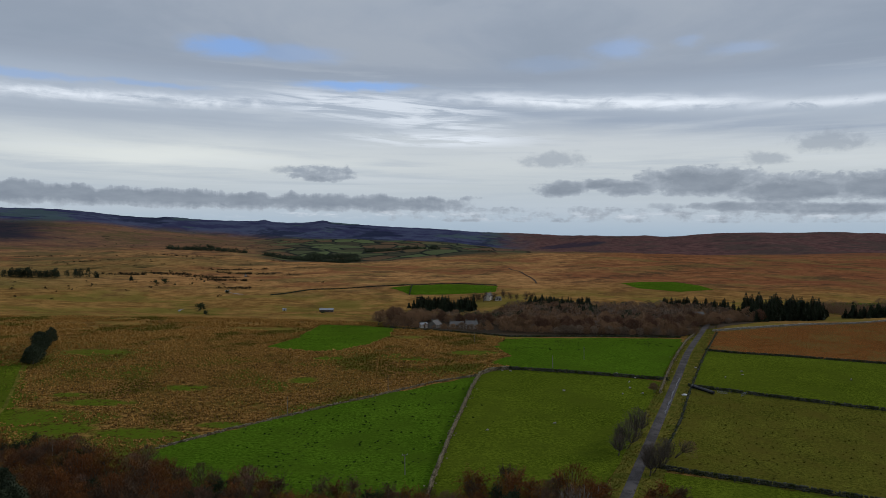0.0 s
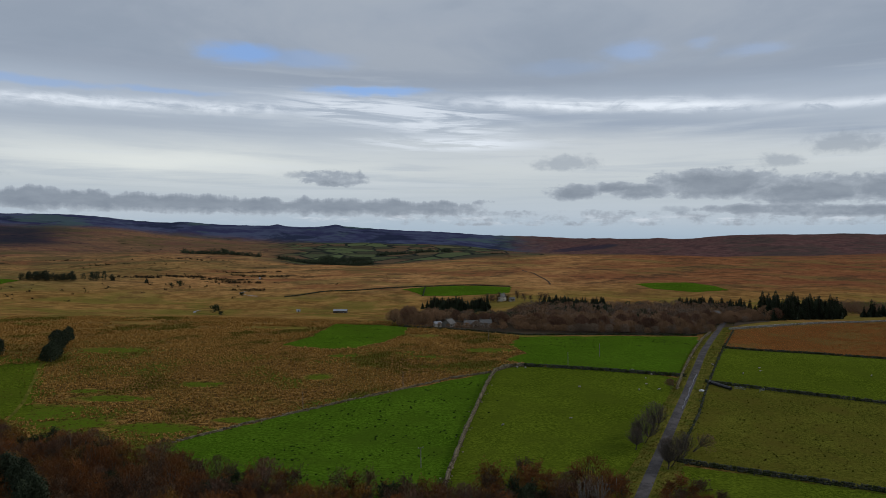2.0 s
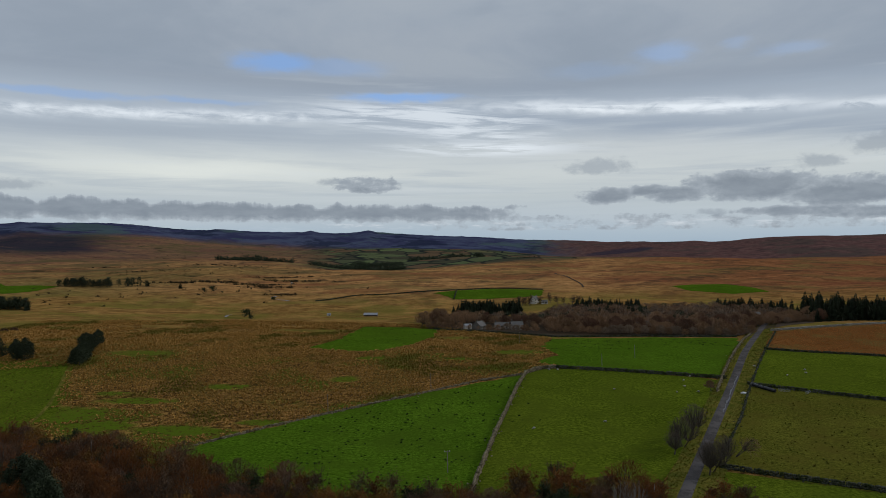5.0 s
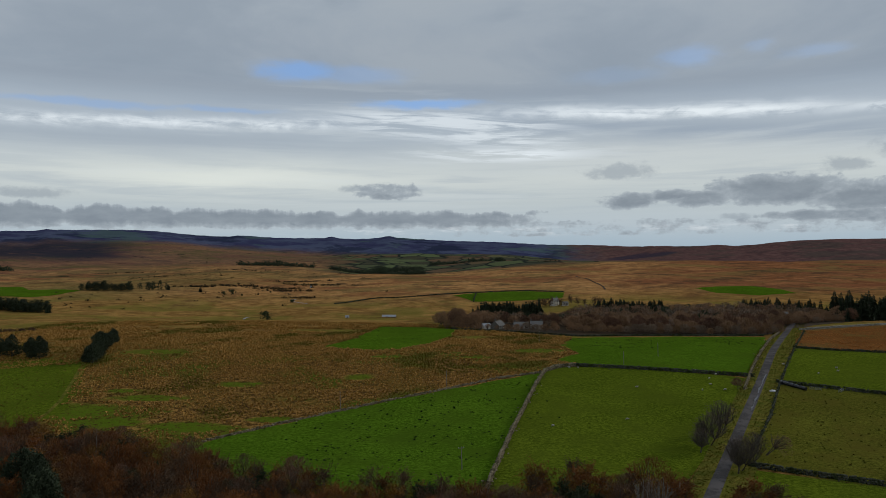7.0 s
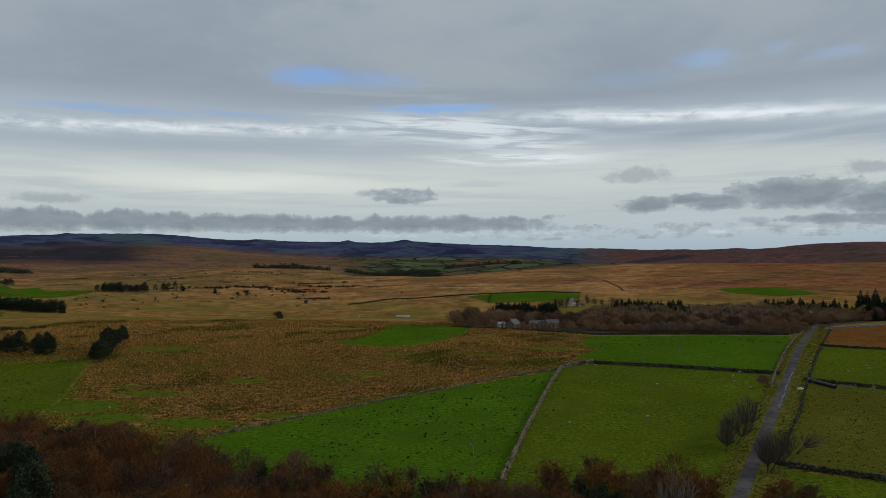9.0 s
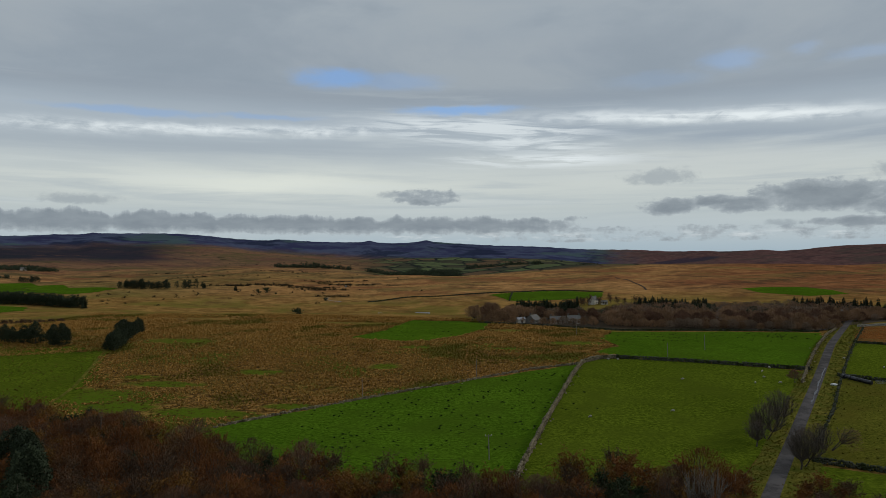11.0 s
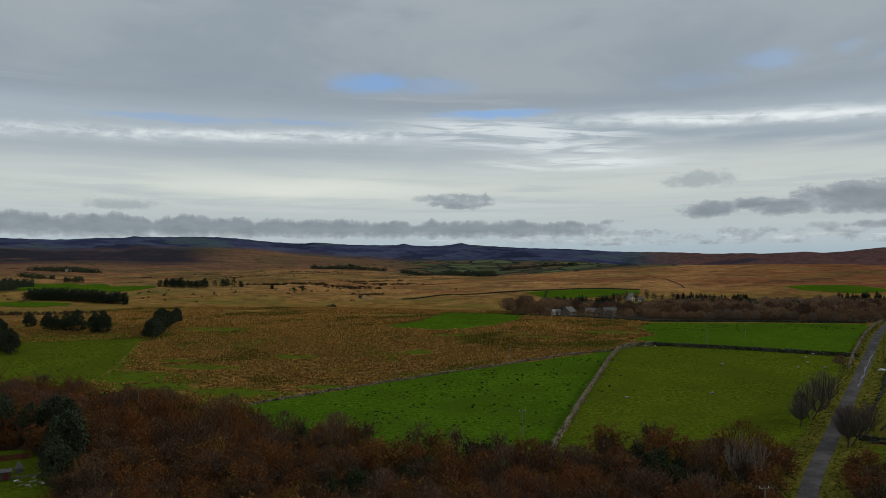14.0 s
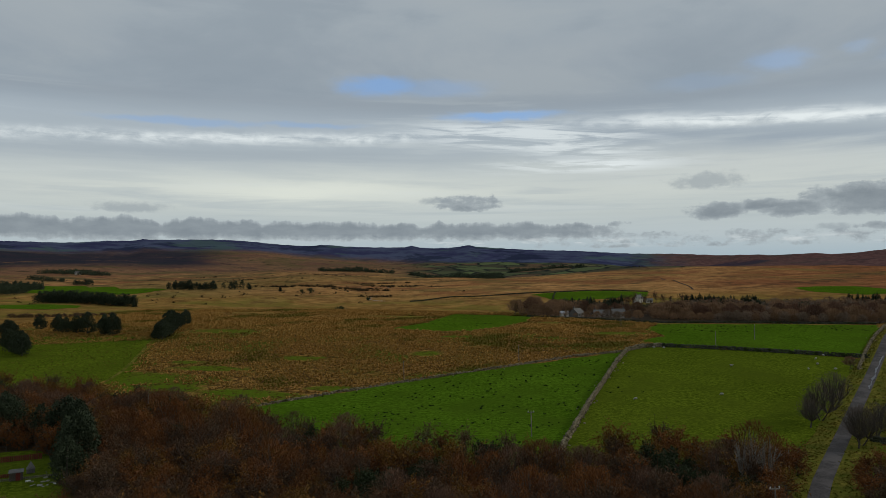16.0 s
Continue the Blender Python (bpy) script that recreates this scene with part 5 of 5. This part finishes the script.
rough_spots = rough_spots[rng.random(len(rough_spots)) < 0.55]
tufts("rough_grass", rough_spots, rng.uniform(0.3, 0.8, len(rough_spots)), VERGE, "tufts of rough yellow grass in the pasture", 7)


def verge_spots(low, high, gap, count):
    p = smooth_line(ROAD, gap)
    d = np.gradient(p, axis=0)
    side = np.stack([d[:, 1], -d[:, 0]], 1) / np.hypot(d[:, 0], d[:, 1])[:, None]
    return np.concatenate([p + side * rng.uniform(low, high, (len(p), 1)) + rng.normal(0, 0.3, p.shape) for _ in range(count)])


for low, high in ((1.9, 6.8), (-5.4, -1.9)):
    vs = verge_spots(low, high, 0.8, 7)
    tufts("verge_grass", vs, rng.uniform(0.3, 0.65, len(vs)), VERGE, "long dead yellow grass along the lane", 8, flat=0.5)

rushes = []
for poly, count, spread in (([(22.8, 323.2), (57.2, 328.7), (107.4, 336.9), (115.0, 368.2), (68.3, 370.6), (25.3, 363.7)], 34, 3.4),
                            ([(-69.0, 201.7), (-27.1, 240.9), (1.8, 265.0), (-0.0, 223.6), (-10, 160), (-40, 152), (-62, 170)], 66, 3.2),
                            ([(-90.8, 323.9), (-57.2, 319.3), (-40.9, 361.7), (-44.4, 398.6), (-83.1, 405.3)], 12, 2.5),
                            ([(-8, 135), (-4.0, 197.2), (3.8, 258.1), (6.6, 258.1), (-1.0, 201.7), (-5, 135)], 8, 2.0),
                            ([(109.4, 178.9), (148.6, 188.1), (170, 170), (130, 160)], 8, 3.0)):
    cs = scatter(poly, math.sqrt((np.ptp(np.array(poly)[:, 0]) * np.ptp(np.array(poly)[:, 1])) / count / 1.6), rng)
    for c in cs:
        k = int(rng.integers(2, 9))
        rushes.append(np.asarray(c) + np.stack([rng.normal(0, spread * 1.3, k), rng.normal(0, spread * 0.5, k)], 1))
rushes = np.concatenate(rushes)
tufts("rush_tuft", rushes, rng.uniform(0.35, 0.9, len(rushes)), RUSH, "dark tufts of soft rush in the pasture", 9, blades=7, flat=0.42)
strip("track", smooth_line([(-185.6, 281.0), (-167.6, 245.8), (-152.5, 214.8), (-147.3, 192.7)], 3.0), 0.7, 0.16, VERGE, "faint pale track along the pasture edge", ragged=0.2, seed=9)
strip("track", smooth_line([(73, 1105), (82, 1000), (92, 901), (89, 845)], 10.0), 1.0, 0.35, EARTH, "dark worn track over the moor", ragged=0.4, seed=10)
strip("track", smooth_line([(-250, 612), (-200, 585), (-150, 545), (-90, 500), (-30, 470)], 6.0), 2.0, 0.3, VERGE, "pale grassy lane crossing the dip", ragged=0.5, seed=12)
for line, half in (([(-250, 610), (-254, 622), (-251, 634)], 0.6), ([(-232, 738), (-250, 752), (-265, 774), (-258, 790)], 1.1), ([(-292, 930), (-300, 973), (-312, 1010)], 1.2)):
    strip("stream", smooth_line(line, 5.0), half, 0.25, WATER, "shallow moorland stream reflecting the sky", ragged=0.7, seed=13)


# ---- trees along the lane and in the wood ----
small_thorn = fan_tree("lane_tree", 299, 4.0, 2.0, 16, 4, 700, TWIG, "small leafless hawthorn at the field corner", stems=2)
small_thorn.matrix_basis = Matrix.Translation((70.6, 251.2, h1(70.6, 251.2)))
lane_trees = [fan_tree("lane_tree", 300 + k, 7.4, 3.4, 40, 9, 1250, ASH_TWIG, "leafless ash with a ragged crown of fine twigs beside the lane", stems=1 + k, foot=0.22, long=0.5, thin=0.014) for k in range(2)]
plant(lane_trees, [(53.1, 203.5), (47.5, 192.7), (43.6, 186.3), (48.5, 171), (54.7, 179.8), (45.5, 193.6), (49.8, 173.3)], rng, 0.85, 1.2, group="trees along the lane")
thickets = [broad_tree("thicket", 310 + k, 3.4, 2.4, 28, 6, 1300, 0.14, m, text) for k, (m, text) in enumerate(((RUSSET, "rust-brown thicket beside the lane"), (DULL, "dull brown thicket beside the lane")))]
plant(thickets, [(42.5, 150), (41.5, 145), (44.5, 154), (40.5, 140), (46, 150), (44, 146), (48, 157), (45, 142), (39.5, 134), (49, 151), (48, 145), (52, 155), (43, 137), (47, 138), (51, 147), (41, 129), (45, 131), (55, 150), (38, 124), (42, 122)], rng, 0.8, 1.3, group="thickets along the lane")
big = fan_tree("bare_ash_tree", 330, 10.5, 3.2, 34, 6, 700, TWIG, "tall leafless ash with pale branches above the wood", bark=PALE_BARK, stems=3, foot=0.3, long=0.45, thin=0.012)
big.matrix_basis = Matrix.Translation((23, 133, h1(23, 133)))
big = fan_tree("bare_ash_tree", 331, 7.0, 2.8, 24, 5, 900, ALDER, "leafless ash leaning over a field wall", stems=2, foot=0.3, long=0.42, thin=0.014)
big.matrix_basis = Matrix.Translation((59.5, 185.4, h1(59.5, 185.4) + 0.2)) @ Euler((0.5, 0.7, 0.3)).to_matrix().to_4x4()
tall_firs = [round_pine(340 + k, "broad dark fir beside the garden clearing", 0.24, 3.2) for k in range(2)]
plant(tall_firs, [(-92, 125), (-96, 130), (-89, 119), (-122, 141), (-134, 138), (-116, 143), (-128, 146), (-108, 141), (-100, 135)], rng, 0.75, 1.12, group="firs by the garden")
snag = new("dead_stump")
tagged(snag, "pale broken dead trunk standing above the wood", "dead tree")
put("trunk", mesh_from("trunk", *tube([(0, 0, -0.2), (0.1, 0, 3), (0.05, 0.1, 6.2)], [0.2, 0.15, 0.08], 6)), PALE_BARK, snag)
put("stub", mesh_from("stub", *tube([(0.1, 0, 4.2), (0.5, 0.1, 5.0)], [0.07, 0.03], 5)), PALE_BARK, snag)
snag.matrix_basis = Matrix.Translation((-109, 169, h1(-109, 169)))


# ---- poles, sheep and farm clutter ----
def utility_pole(x, y, tall, arm, label):
    pole = tagged(new("utility_pole"), label, "pole", "utility poles")
    put("post", mesh_from("post", *tube([(0, 0, -0.3), (0, 0, tall * 0.5), (0, 0, tall)], [0.11, 0.10, 0.085], 8)), POLE, pole)
    if arm:
        boxed("crossarm", (1.5, 0.12, 0.12), Matrix.Translation((0, 0.12, tall - 0.35)), POLE, pole, bevel=0.01)
        for dx in (-0.62, 0.62):
            put("insulator", mesh_from("insulator", *tube([(dx, 0.12, tall - 0.3), (dx, 0.12, tall - 0.16), (dx, 0.12, tall - 0.02)], [0.03, 0.07, 0.05], 6)), WHITE_PLASTIC, pole)
    pole.matrix_basis = Matrix.Translation((x, y, h1(x, y))) @ Euler((0.01, -0.02, 0.3)).to_matrix().to_4x4()


for x, y, tall, arm in ((-15.5, 168.5, 5.6, True), (-58.6, 219.3, 6.2, False), (-28.0, 247.8, 6.2, False), (37.9, 288.0, 5.4, False), (54.0, 304.8, 6.0, False), (31, 149, 5.0, False), (22.5, 118, 7.0, True), (5.7, 346.9, 5.5, False)):
    utility_pole(x, y, tall, arm, "slim wooden utility pole with a crossarm in the pasture" if arm else "slim weathered wooden utility pole in the grass")


def sheep(x, y, turn, grazing):
    s = tagged(new("sheep"), "white woolly sheep grazing in the pasture" if grazing else "white woolly sheep standing in the pasture", "sheep", "sheep in the pastures")
    bm = bmesh.new()
    bmesh.ops.create_icosphere(bm, subdivisions=2, radius=1.0, matrix=Matrix.Translation((0, 0, 0.62)) @ Matrix.Diagonal((0.58, 0.29, 0.30, 1)))
    for v in bm.verts:
        v.co += v.co.normalized() * 0.03 * noise.noise(v.co * 7)
    part("fleece", bm, WOOL, s)
    bm = bmesh.new()
    bmesh.ops.create_icosphere(bm, subdivisions=1, radius=1.0, matrix=Matrix.Translation((0.70, 0, 0.36 if grazing else 0.84)) @ Euler((0, 0.9 if grazing else 0.2, 0)).to_matrix().to_4x4() @ Matrix.Diagonal((0.18, 0.09, 0.10, 1)))
    part("head", bm, WOOL, s)
    for dx in (-0.34, 0.34):
        for dy in (-0.14, 0.14):
            put("leg", mesh_from("leg", *tube([(dx, dy, 0.5), (dx, dy, -0.02)], [0.05, 0.035], 5)), TIMBER, s)
    s.matrix_basis = Matrix.Translation((x, y, h1(x, y) + 0.11)) @ Euler((0, 0, turn)).to_matrix().to_4x4() @ Matrix.Diagonal((0.82, 0.82, 0.82, 1))


for x, y in ((7.3, 206.1), (29.3, 214.0), (37.4, 251.2), (64.9, 265.0), (63.2, 256.4), (66.3, 249.5), (58.7, 248.6), (68.6, 271.1), (105.7, 274.6), (115.9, 284.4), (114.2, 279.0), (98.7, 289.8), (155.3, 273.7), (16.1, 279.9), (19.4, 279.9), (62.8, 278.1)):
    sheep(x, y, rng.uniform(0, 6.28), rng.random() < 0.7)


def wrapped_bale(x, y, turn):
    bm = bmesh.new()
    bmesh.ops.create_cone(bm, cap_ends=True, segments=16, radius1=0.62, radius2=0.62, depth=1.2, matrix=Matrix.Translation((0, 0, 0.58)) @ Euler((math.pi / 2, 0, 0)).to_matrix().to_4x4())
    bmesh.ops.bevel(bm, geom=[e for e in bm.edges if len(e.link_faces) == 2 and any(len(f.verts) > 4 for f in e.link_faces)], offset=0.12, segments=2, affect="EDGES")
    for v in bm.verts:
        v.co += Vector((noise.noise(v.co * 2), noise.noise(v.co * 2 + Vector((5, 0, 0))), 0)) * 0.05
    bale = tagged(part("silage_bale", bm, BLACK_WRAP), "round bale in glossy black plastic wrap by a wall", "bale", "wrapped bales")
    bale.matrix_basis = Matrix.Translation((x, y, h1(x, y) + 0.1)) @ Euler((0, 0, turn)).to_matrix().to_4x4()


for k in range(9):
    wrapped_bale(88.0 + k * 0.56 + rng.normal(0, 0.12), 259.4 - k * 1.0, 0.5 + rng.normal(0, 0.2))


def hurdle(x, y, turn):
    gate = tagged(new("hurdle_gate"), "galvanised field gate lying open in the pasture", "gate")
    for n in range(5):
        boxed("rail", (3.6, 0.05, 0.05), Matrix.Translation((0, 0, 0.25 + 0.22 * n)), STEEL, gate)
    for dx in (-1.78, 0, 1.78):
        boxed("upright", (0.06, 0.06, 1.2), Matrix.Translation((dx, 0, 0.6)), STEEL, gate)
    gate.matrix_basis = Matrix.Translation((x, y, h1(x, y) + 0.1)) @ Euler((0, 0, turn)).to_matrix().to_4x4()


hurdle(103.4, 249.7, 0.75)
hurdle(96.1, 251.6, -0.3)
bm = bmesh.new()
bmesh.ops.create_icosphere(bm, subdivisions=2, radius=1.0, matrix=Matrix.Diagonal((1.0, 0.6, 0.45, 1)))
for v in bm.verts:
    v.co += v.co.normalized() * 0.22 * noise.noise(v.co * 2.2)
    v.co.z = max(v.co.z, -0.3)
tagged(part("feed_sack", bm, WHITE_PLASTIC), "crumpled white feed sack dumped on the verge", "sack").matrix_basis = Matrix.Translation((81.3, 248.6, h1(81.3, 248.6) + 0.42))


# ---- houses ----
def house(name, x, y, turn, length, depth, eaves, ridge, walls, roof, label, windows=3, chimneys=1, sink=0.3):
    """A gabled house: walls, roof slopes with eaves, chimneys, windows with sills, and a door."""
    base = tagged(new(name), label, "house")
    bm = bmesh.new()
    l, d = length / 2, depth / 2
    v = [bm.verts.new(c) for c in ((-l, -d, -sink), (l, -d, -sink), (l, d, -sink), (-l, d, -sink), (-l, -d, eaves), (l, -d, eaves), (l, d, eaves), (-l, d, eaves), (-l, 0, ridge - 0.08), (l, 0, ridge - 0.08))]
    for f in ((0, 1, 5, 4), (2, 3, 7, 6), (1, 2, 6, 9, 5), (3, 0, 4, 8, 7), (4, 5, 9, 8), (6, 7, 8, 9)):
        bm.faces.new([v[k] for k in f])
    part("wall", bm, walls, base)
    for s in (-1, 1):
        bm = bmesh.new()
        drop = (ridge - eaves) / d * 0.35
        a = [(-l - 0.3, 0, ridge), (l + 0.3, 0, ridge), (l + 0.3, s * (d + 0.35), eaves - drop), (-l - 0.3, s * (d + 0.35), eaves - drop)]
        low = [bm.verts.new(c) for c in a]
        top = [bm.verts.new((c[0], c[1], c[2] + 0.16)) for c in a]
        for f in (top, low[::-1]):
            bm.faces.new(f)
        for k in range(4):
            bm.faces.new((low[k], low[(k + 1) % 4], top[(k + 1) % 4], top[k]))
        bmesh.ops.recalc_face_normals(bm, faces=bm.faces[:])
        part("roof_slope", bm, roof, base)
    for k in range(chimneys):
        cx = (-l + 0.5) if k == 0 else (l - 0.5)
        stack = boxed("chimney", (0.7, 0.7, 1.5), Matrix.Translation((cx, 0, ridge + 0.45)), RUBBLE_WALL, base, bevel=0.04)
        put("pot", mesh_from("pot", *tube([(cx, 0, ridge + 1.1), (cx, 0, ridge + 1.6)], [0.16, 0.12], 7)), RED_BOARD, stack)
    for s in (-1, 1):
        for n in range(windows):
            wx = -l + length * (n + 0.5) / windows
            for wz in ((1.3, eaves - 0.85) if eaves > 4 else (1.35,)):
                pane = boxed("window", (0.95, 0.06, 1.1), Matrix.Translation((wx, s * (d + 0.015), wz)), GLASS, base)
                boxed("sill", (1.15, 0.16, 0.08), Matrix.Translation((wx, s * (d + 0.06), wz - 0.6)), LIMEWASH, pane)
                boxed("glazing_bar", (0.06, 0.09, 1.1), Matrix.Translation((wx, s * (d + 0.02), wz)), LIMEWASH, pane)
    boxed("door", (0.95, 0.08, 2.05), Matrix.Translation((length * 0.04, -d - 0.02, 1.02)), TIMBER, base)
    base.matrix_basis = Matrix.Translation((x, y, h1(x, y))) @ Euler((0, 0, turn)).to_matrix().to_4x4()
    return base


house("cottage", -16.6, 406, 1.15, 7.4, 5.4, 2.2, 4.5, RUBBLE_WALL, SLATE, "grey stone cottage with a pale slate roof", 2, 1)
house("cottage", -3.6, 407, 0.08, 8.0, 5.0, 2.2, 3.9, LIMEWASH, SLATE, "low whitewashed cottage among bare trees", 3, 1)
house("farmhouse", 5.0, 407, 0.1, 6.6, 5.0, 2.7, 4.5, LIMEWASH, SLATE, "whitewashed farmhouse among bare trees", 3, 2)
house("outhouse", -23.2, 405, 0.4, 4.0, 3.0, 2.1, 3.0, LIMEWASH, TIN, "small white outhouse beside a cottage", 1, 0)
house("farmhouse", 25, 668, 1.0, 8, 6, 4.2, 6.8, LIMEWASH, SLATE, "white farmhouse below the moor with slate roof", 3, 2)
house("outhouse", 34, 662, 0.3, 5, 4, 2.2, 3.6, LIMEWASH, SLATE, "white outbuilding beside the farmhouse", 2, 0)
house("barn", -122, 626, 0.05, 12, 6, 2.0, 3.3, TIMBER, TIN, "long low barn with a pale tin roof", 2, 0)
house("barn", -160, 625, 0.3, 3, 2.4, 1.5, 2.2, LIMEWASH, TIN, "tiny white shed in a pasture", 1, 0)
house("barn", 168, 500, 0.2, 8, 6, 2.4, 4.6, RUBBLE_WALL, SLATE, "stone barn with slate roof among the trees", 2, 0)
house("hut", 250, 512, -0.6, 5.5, 3.6, 2.0, 3.2, TIMBER, TIN, "small tin-roofed hut beside the conifers", 1, 0)
house("farmhouse", -1330, 1600, 0.4, 14, 8, 5.0, 8.0, LIMEWASH, SLATE, "distant white farmstead among trees", 3, 1)


plant([broad_tree("orchard_tree", 260 + k, 6.0, 3.0, 22, 6, 260, 0.35, DULL, "bare brown tree beside the farmhouse") for k in range(2)], [(14, 660), (17, 672), (40, 668), (46, 662), (30, 655), (20, 655), (52, 668), (12, 680), (60, 660), (8, 668), (66, 672)], rng, 0.8, 1.25, group="trees by the farm")

# boulders along the top of the bracken field
boulder_line = along([(148.4, 412.4), (205, 447)], 1.1) + rng.normal(0, 1.3, (len(along([(148.4, 412.4), (205, 447)], 1.1)), 2))
bv, bf = stones(np.c_[boulder_line, height(boulder_line[:, 0], boulder_line[:, 1]) + 0.2], rng.uniform(0.5, 1.3, (len(boulder_line), 3)), rng.uniform(0, 6, len(boulder_line)), rng)
tagged(put("boulder_heap", mesh_from("boulder_heap", bv, bf), PALE_STONE), "pale granite boulders cleared along a wall", "boulders", kind="stuff")
plant([fan_tree("hedge_tree", 88 + k, 5.0, 2.1, 9, 0, 420, ALDER, "small bare tree before the cottages", foot=0.3, long=0.5, thin=0.055) for k in range(2)], [(-21.7, 397.4), (-16.8, 396.2), (-7.9, 396.2), (-3.0, 395.1), (2.9, 395.1), (7.9, 393.9), (12.8, 395.0), (16.7, 393.9)], rng, 0.55, 0.9, group="trees by the cottages")

# ---- garden at the edge of the wood ----
drape("lawn", GARDEN, 0.23, OLIVE, "dark mown grass of a garden clearing", 0.4)
for p, q, tall, mat, text, nm in (((-124, 118), (-106, 132), 1.3, RED_BOARD, "dark red boarded garden fence", "board_fence"), ((-101, 117.5), (-93, 124), 0.7, POLE, "low weathered picket fence in the garden", "picket_fence"), ((-108, 116), (-101, 120.5), 0.9, RED_BOARD, "low reddish boarded fence by a shed", "board_fence")):
    fence = tagged(new(nm), text, "fence")
    pts = along([p, q], 0.30)
    ang = math.atan2(q[1] - p[1], q[0] - p[0])
    board = None
    for n, (x, y) in enumerate(pts):
        m = Matrix.Translation((x, y, h1(x, y) + tall / 2)) @ Euler((0, 0, ang)).to_matrix().to_4x4()
        if board is None:
            board = boxed("board", (0.24 if nm == "board_fence" else 0.14, 0.03, tall), Matrix.Identity(4), mat, fence, bevel=0.008)
            board.matrix_basis = m
        else:
            b = new("board", board.data)
            b.parent = fence
            b.matrix_basis = m @ Matrix.Translation((0, 0, rng.normal(0, 0.02)))
    mid = (np.array(p) + q) / 2
    boxed("rail", (math.dist(p, q), 0.06, 0.09), Matrix.Translation((*mid, h1(*mid) + tall * 0.7)) @ Euler((0, 0, ang)).to_matrix().to_4x4() @ Matrix.Translation((0, 0.05, 0)), TIMBER, fence)
shed = tagged(new("garden_shed"), "small brown wooden shed with a flat felt roof", "shed")
boxed("wall", (2.0, 1.5, 1.6), Matrix.Translation((0, 0, 0.75)), TIMBER, shed, bevel=0.02)
boxed("roof", (2.3, 1.8, 0.1), Matrix.Translation((0, 0, 1.62)) @ Euler((0.12, 0, 0)).to_matrix().to_4x4(), SLATE, shed, bevel=0.02)
boxed("door", (0.7, 0.05, 1.35), Matrix.Translation((0.3, -0.77, 0.72)), RED_BOARD, shed)
shed.matrix_basis = Matrix.Translation((-99.5, 119.2, h1(-99.5, 119.2) + 0.1)) @ Euler((0, 0, 0.7)).to_matrix().to_4x4()
bm = bmesh.new()
bmesh.ops.create_cone(bm, cap_ends=True, segments=4, radius1=1.0, radius2=0.04, depth=1.3, matrix=Matrix.Translation((0, 0, 1.5)))
bmesh.ops.create_cone(bm, cap_ends=True, segments=4, radius1=0.9, radius2=0.9, depth=0.9, matrix=Matrix.Translation((0, 0, 0.42)))
tagged(part("summerhouse", bm, SLATE), "small grey summerhouse with a pointed roof", "summerhouse").matrix_basis = Matrix.Translation((-100.5, 123.5, h1(-100.5, 123.5) + 0.1))
for k in range(16):
    x, y = (-93.5, 119.5) + rng.normal(0, 1.0, 2) * (2.2, 1.6)
    bm = bmesh.new()
    box(bm, (rng.uniform(0.4, 1.2), rng.uniform(0.2, 0.6), rng.uniform(0.12, 0.35)), Matrix.Identity(4), bevel=0.04)
    for v in bm.verts:
        v.co += Vector((noise.noise(v.co * 3 + Vector((k, 0, 0))), noise.noise(v.co * 3 + Vector((0, k, 0))), 0)) * 0.08
    tagged(part("rubble_slab", bm, PALE_STONE if k % 4 else WHITE_PLASTIC), "pale slab of rubble lying on the grass", "rubble", "rubble in the garden").matrix_basis = Matrix.Translation((x, y, h1(x, y) + 0.22)) @ Euler((0, 0, rng.uniform(0, 3))).to_matrix().to_4x4()
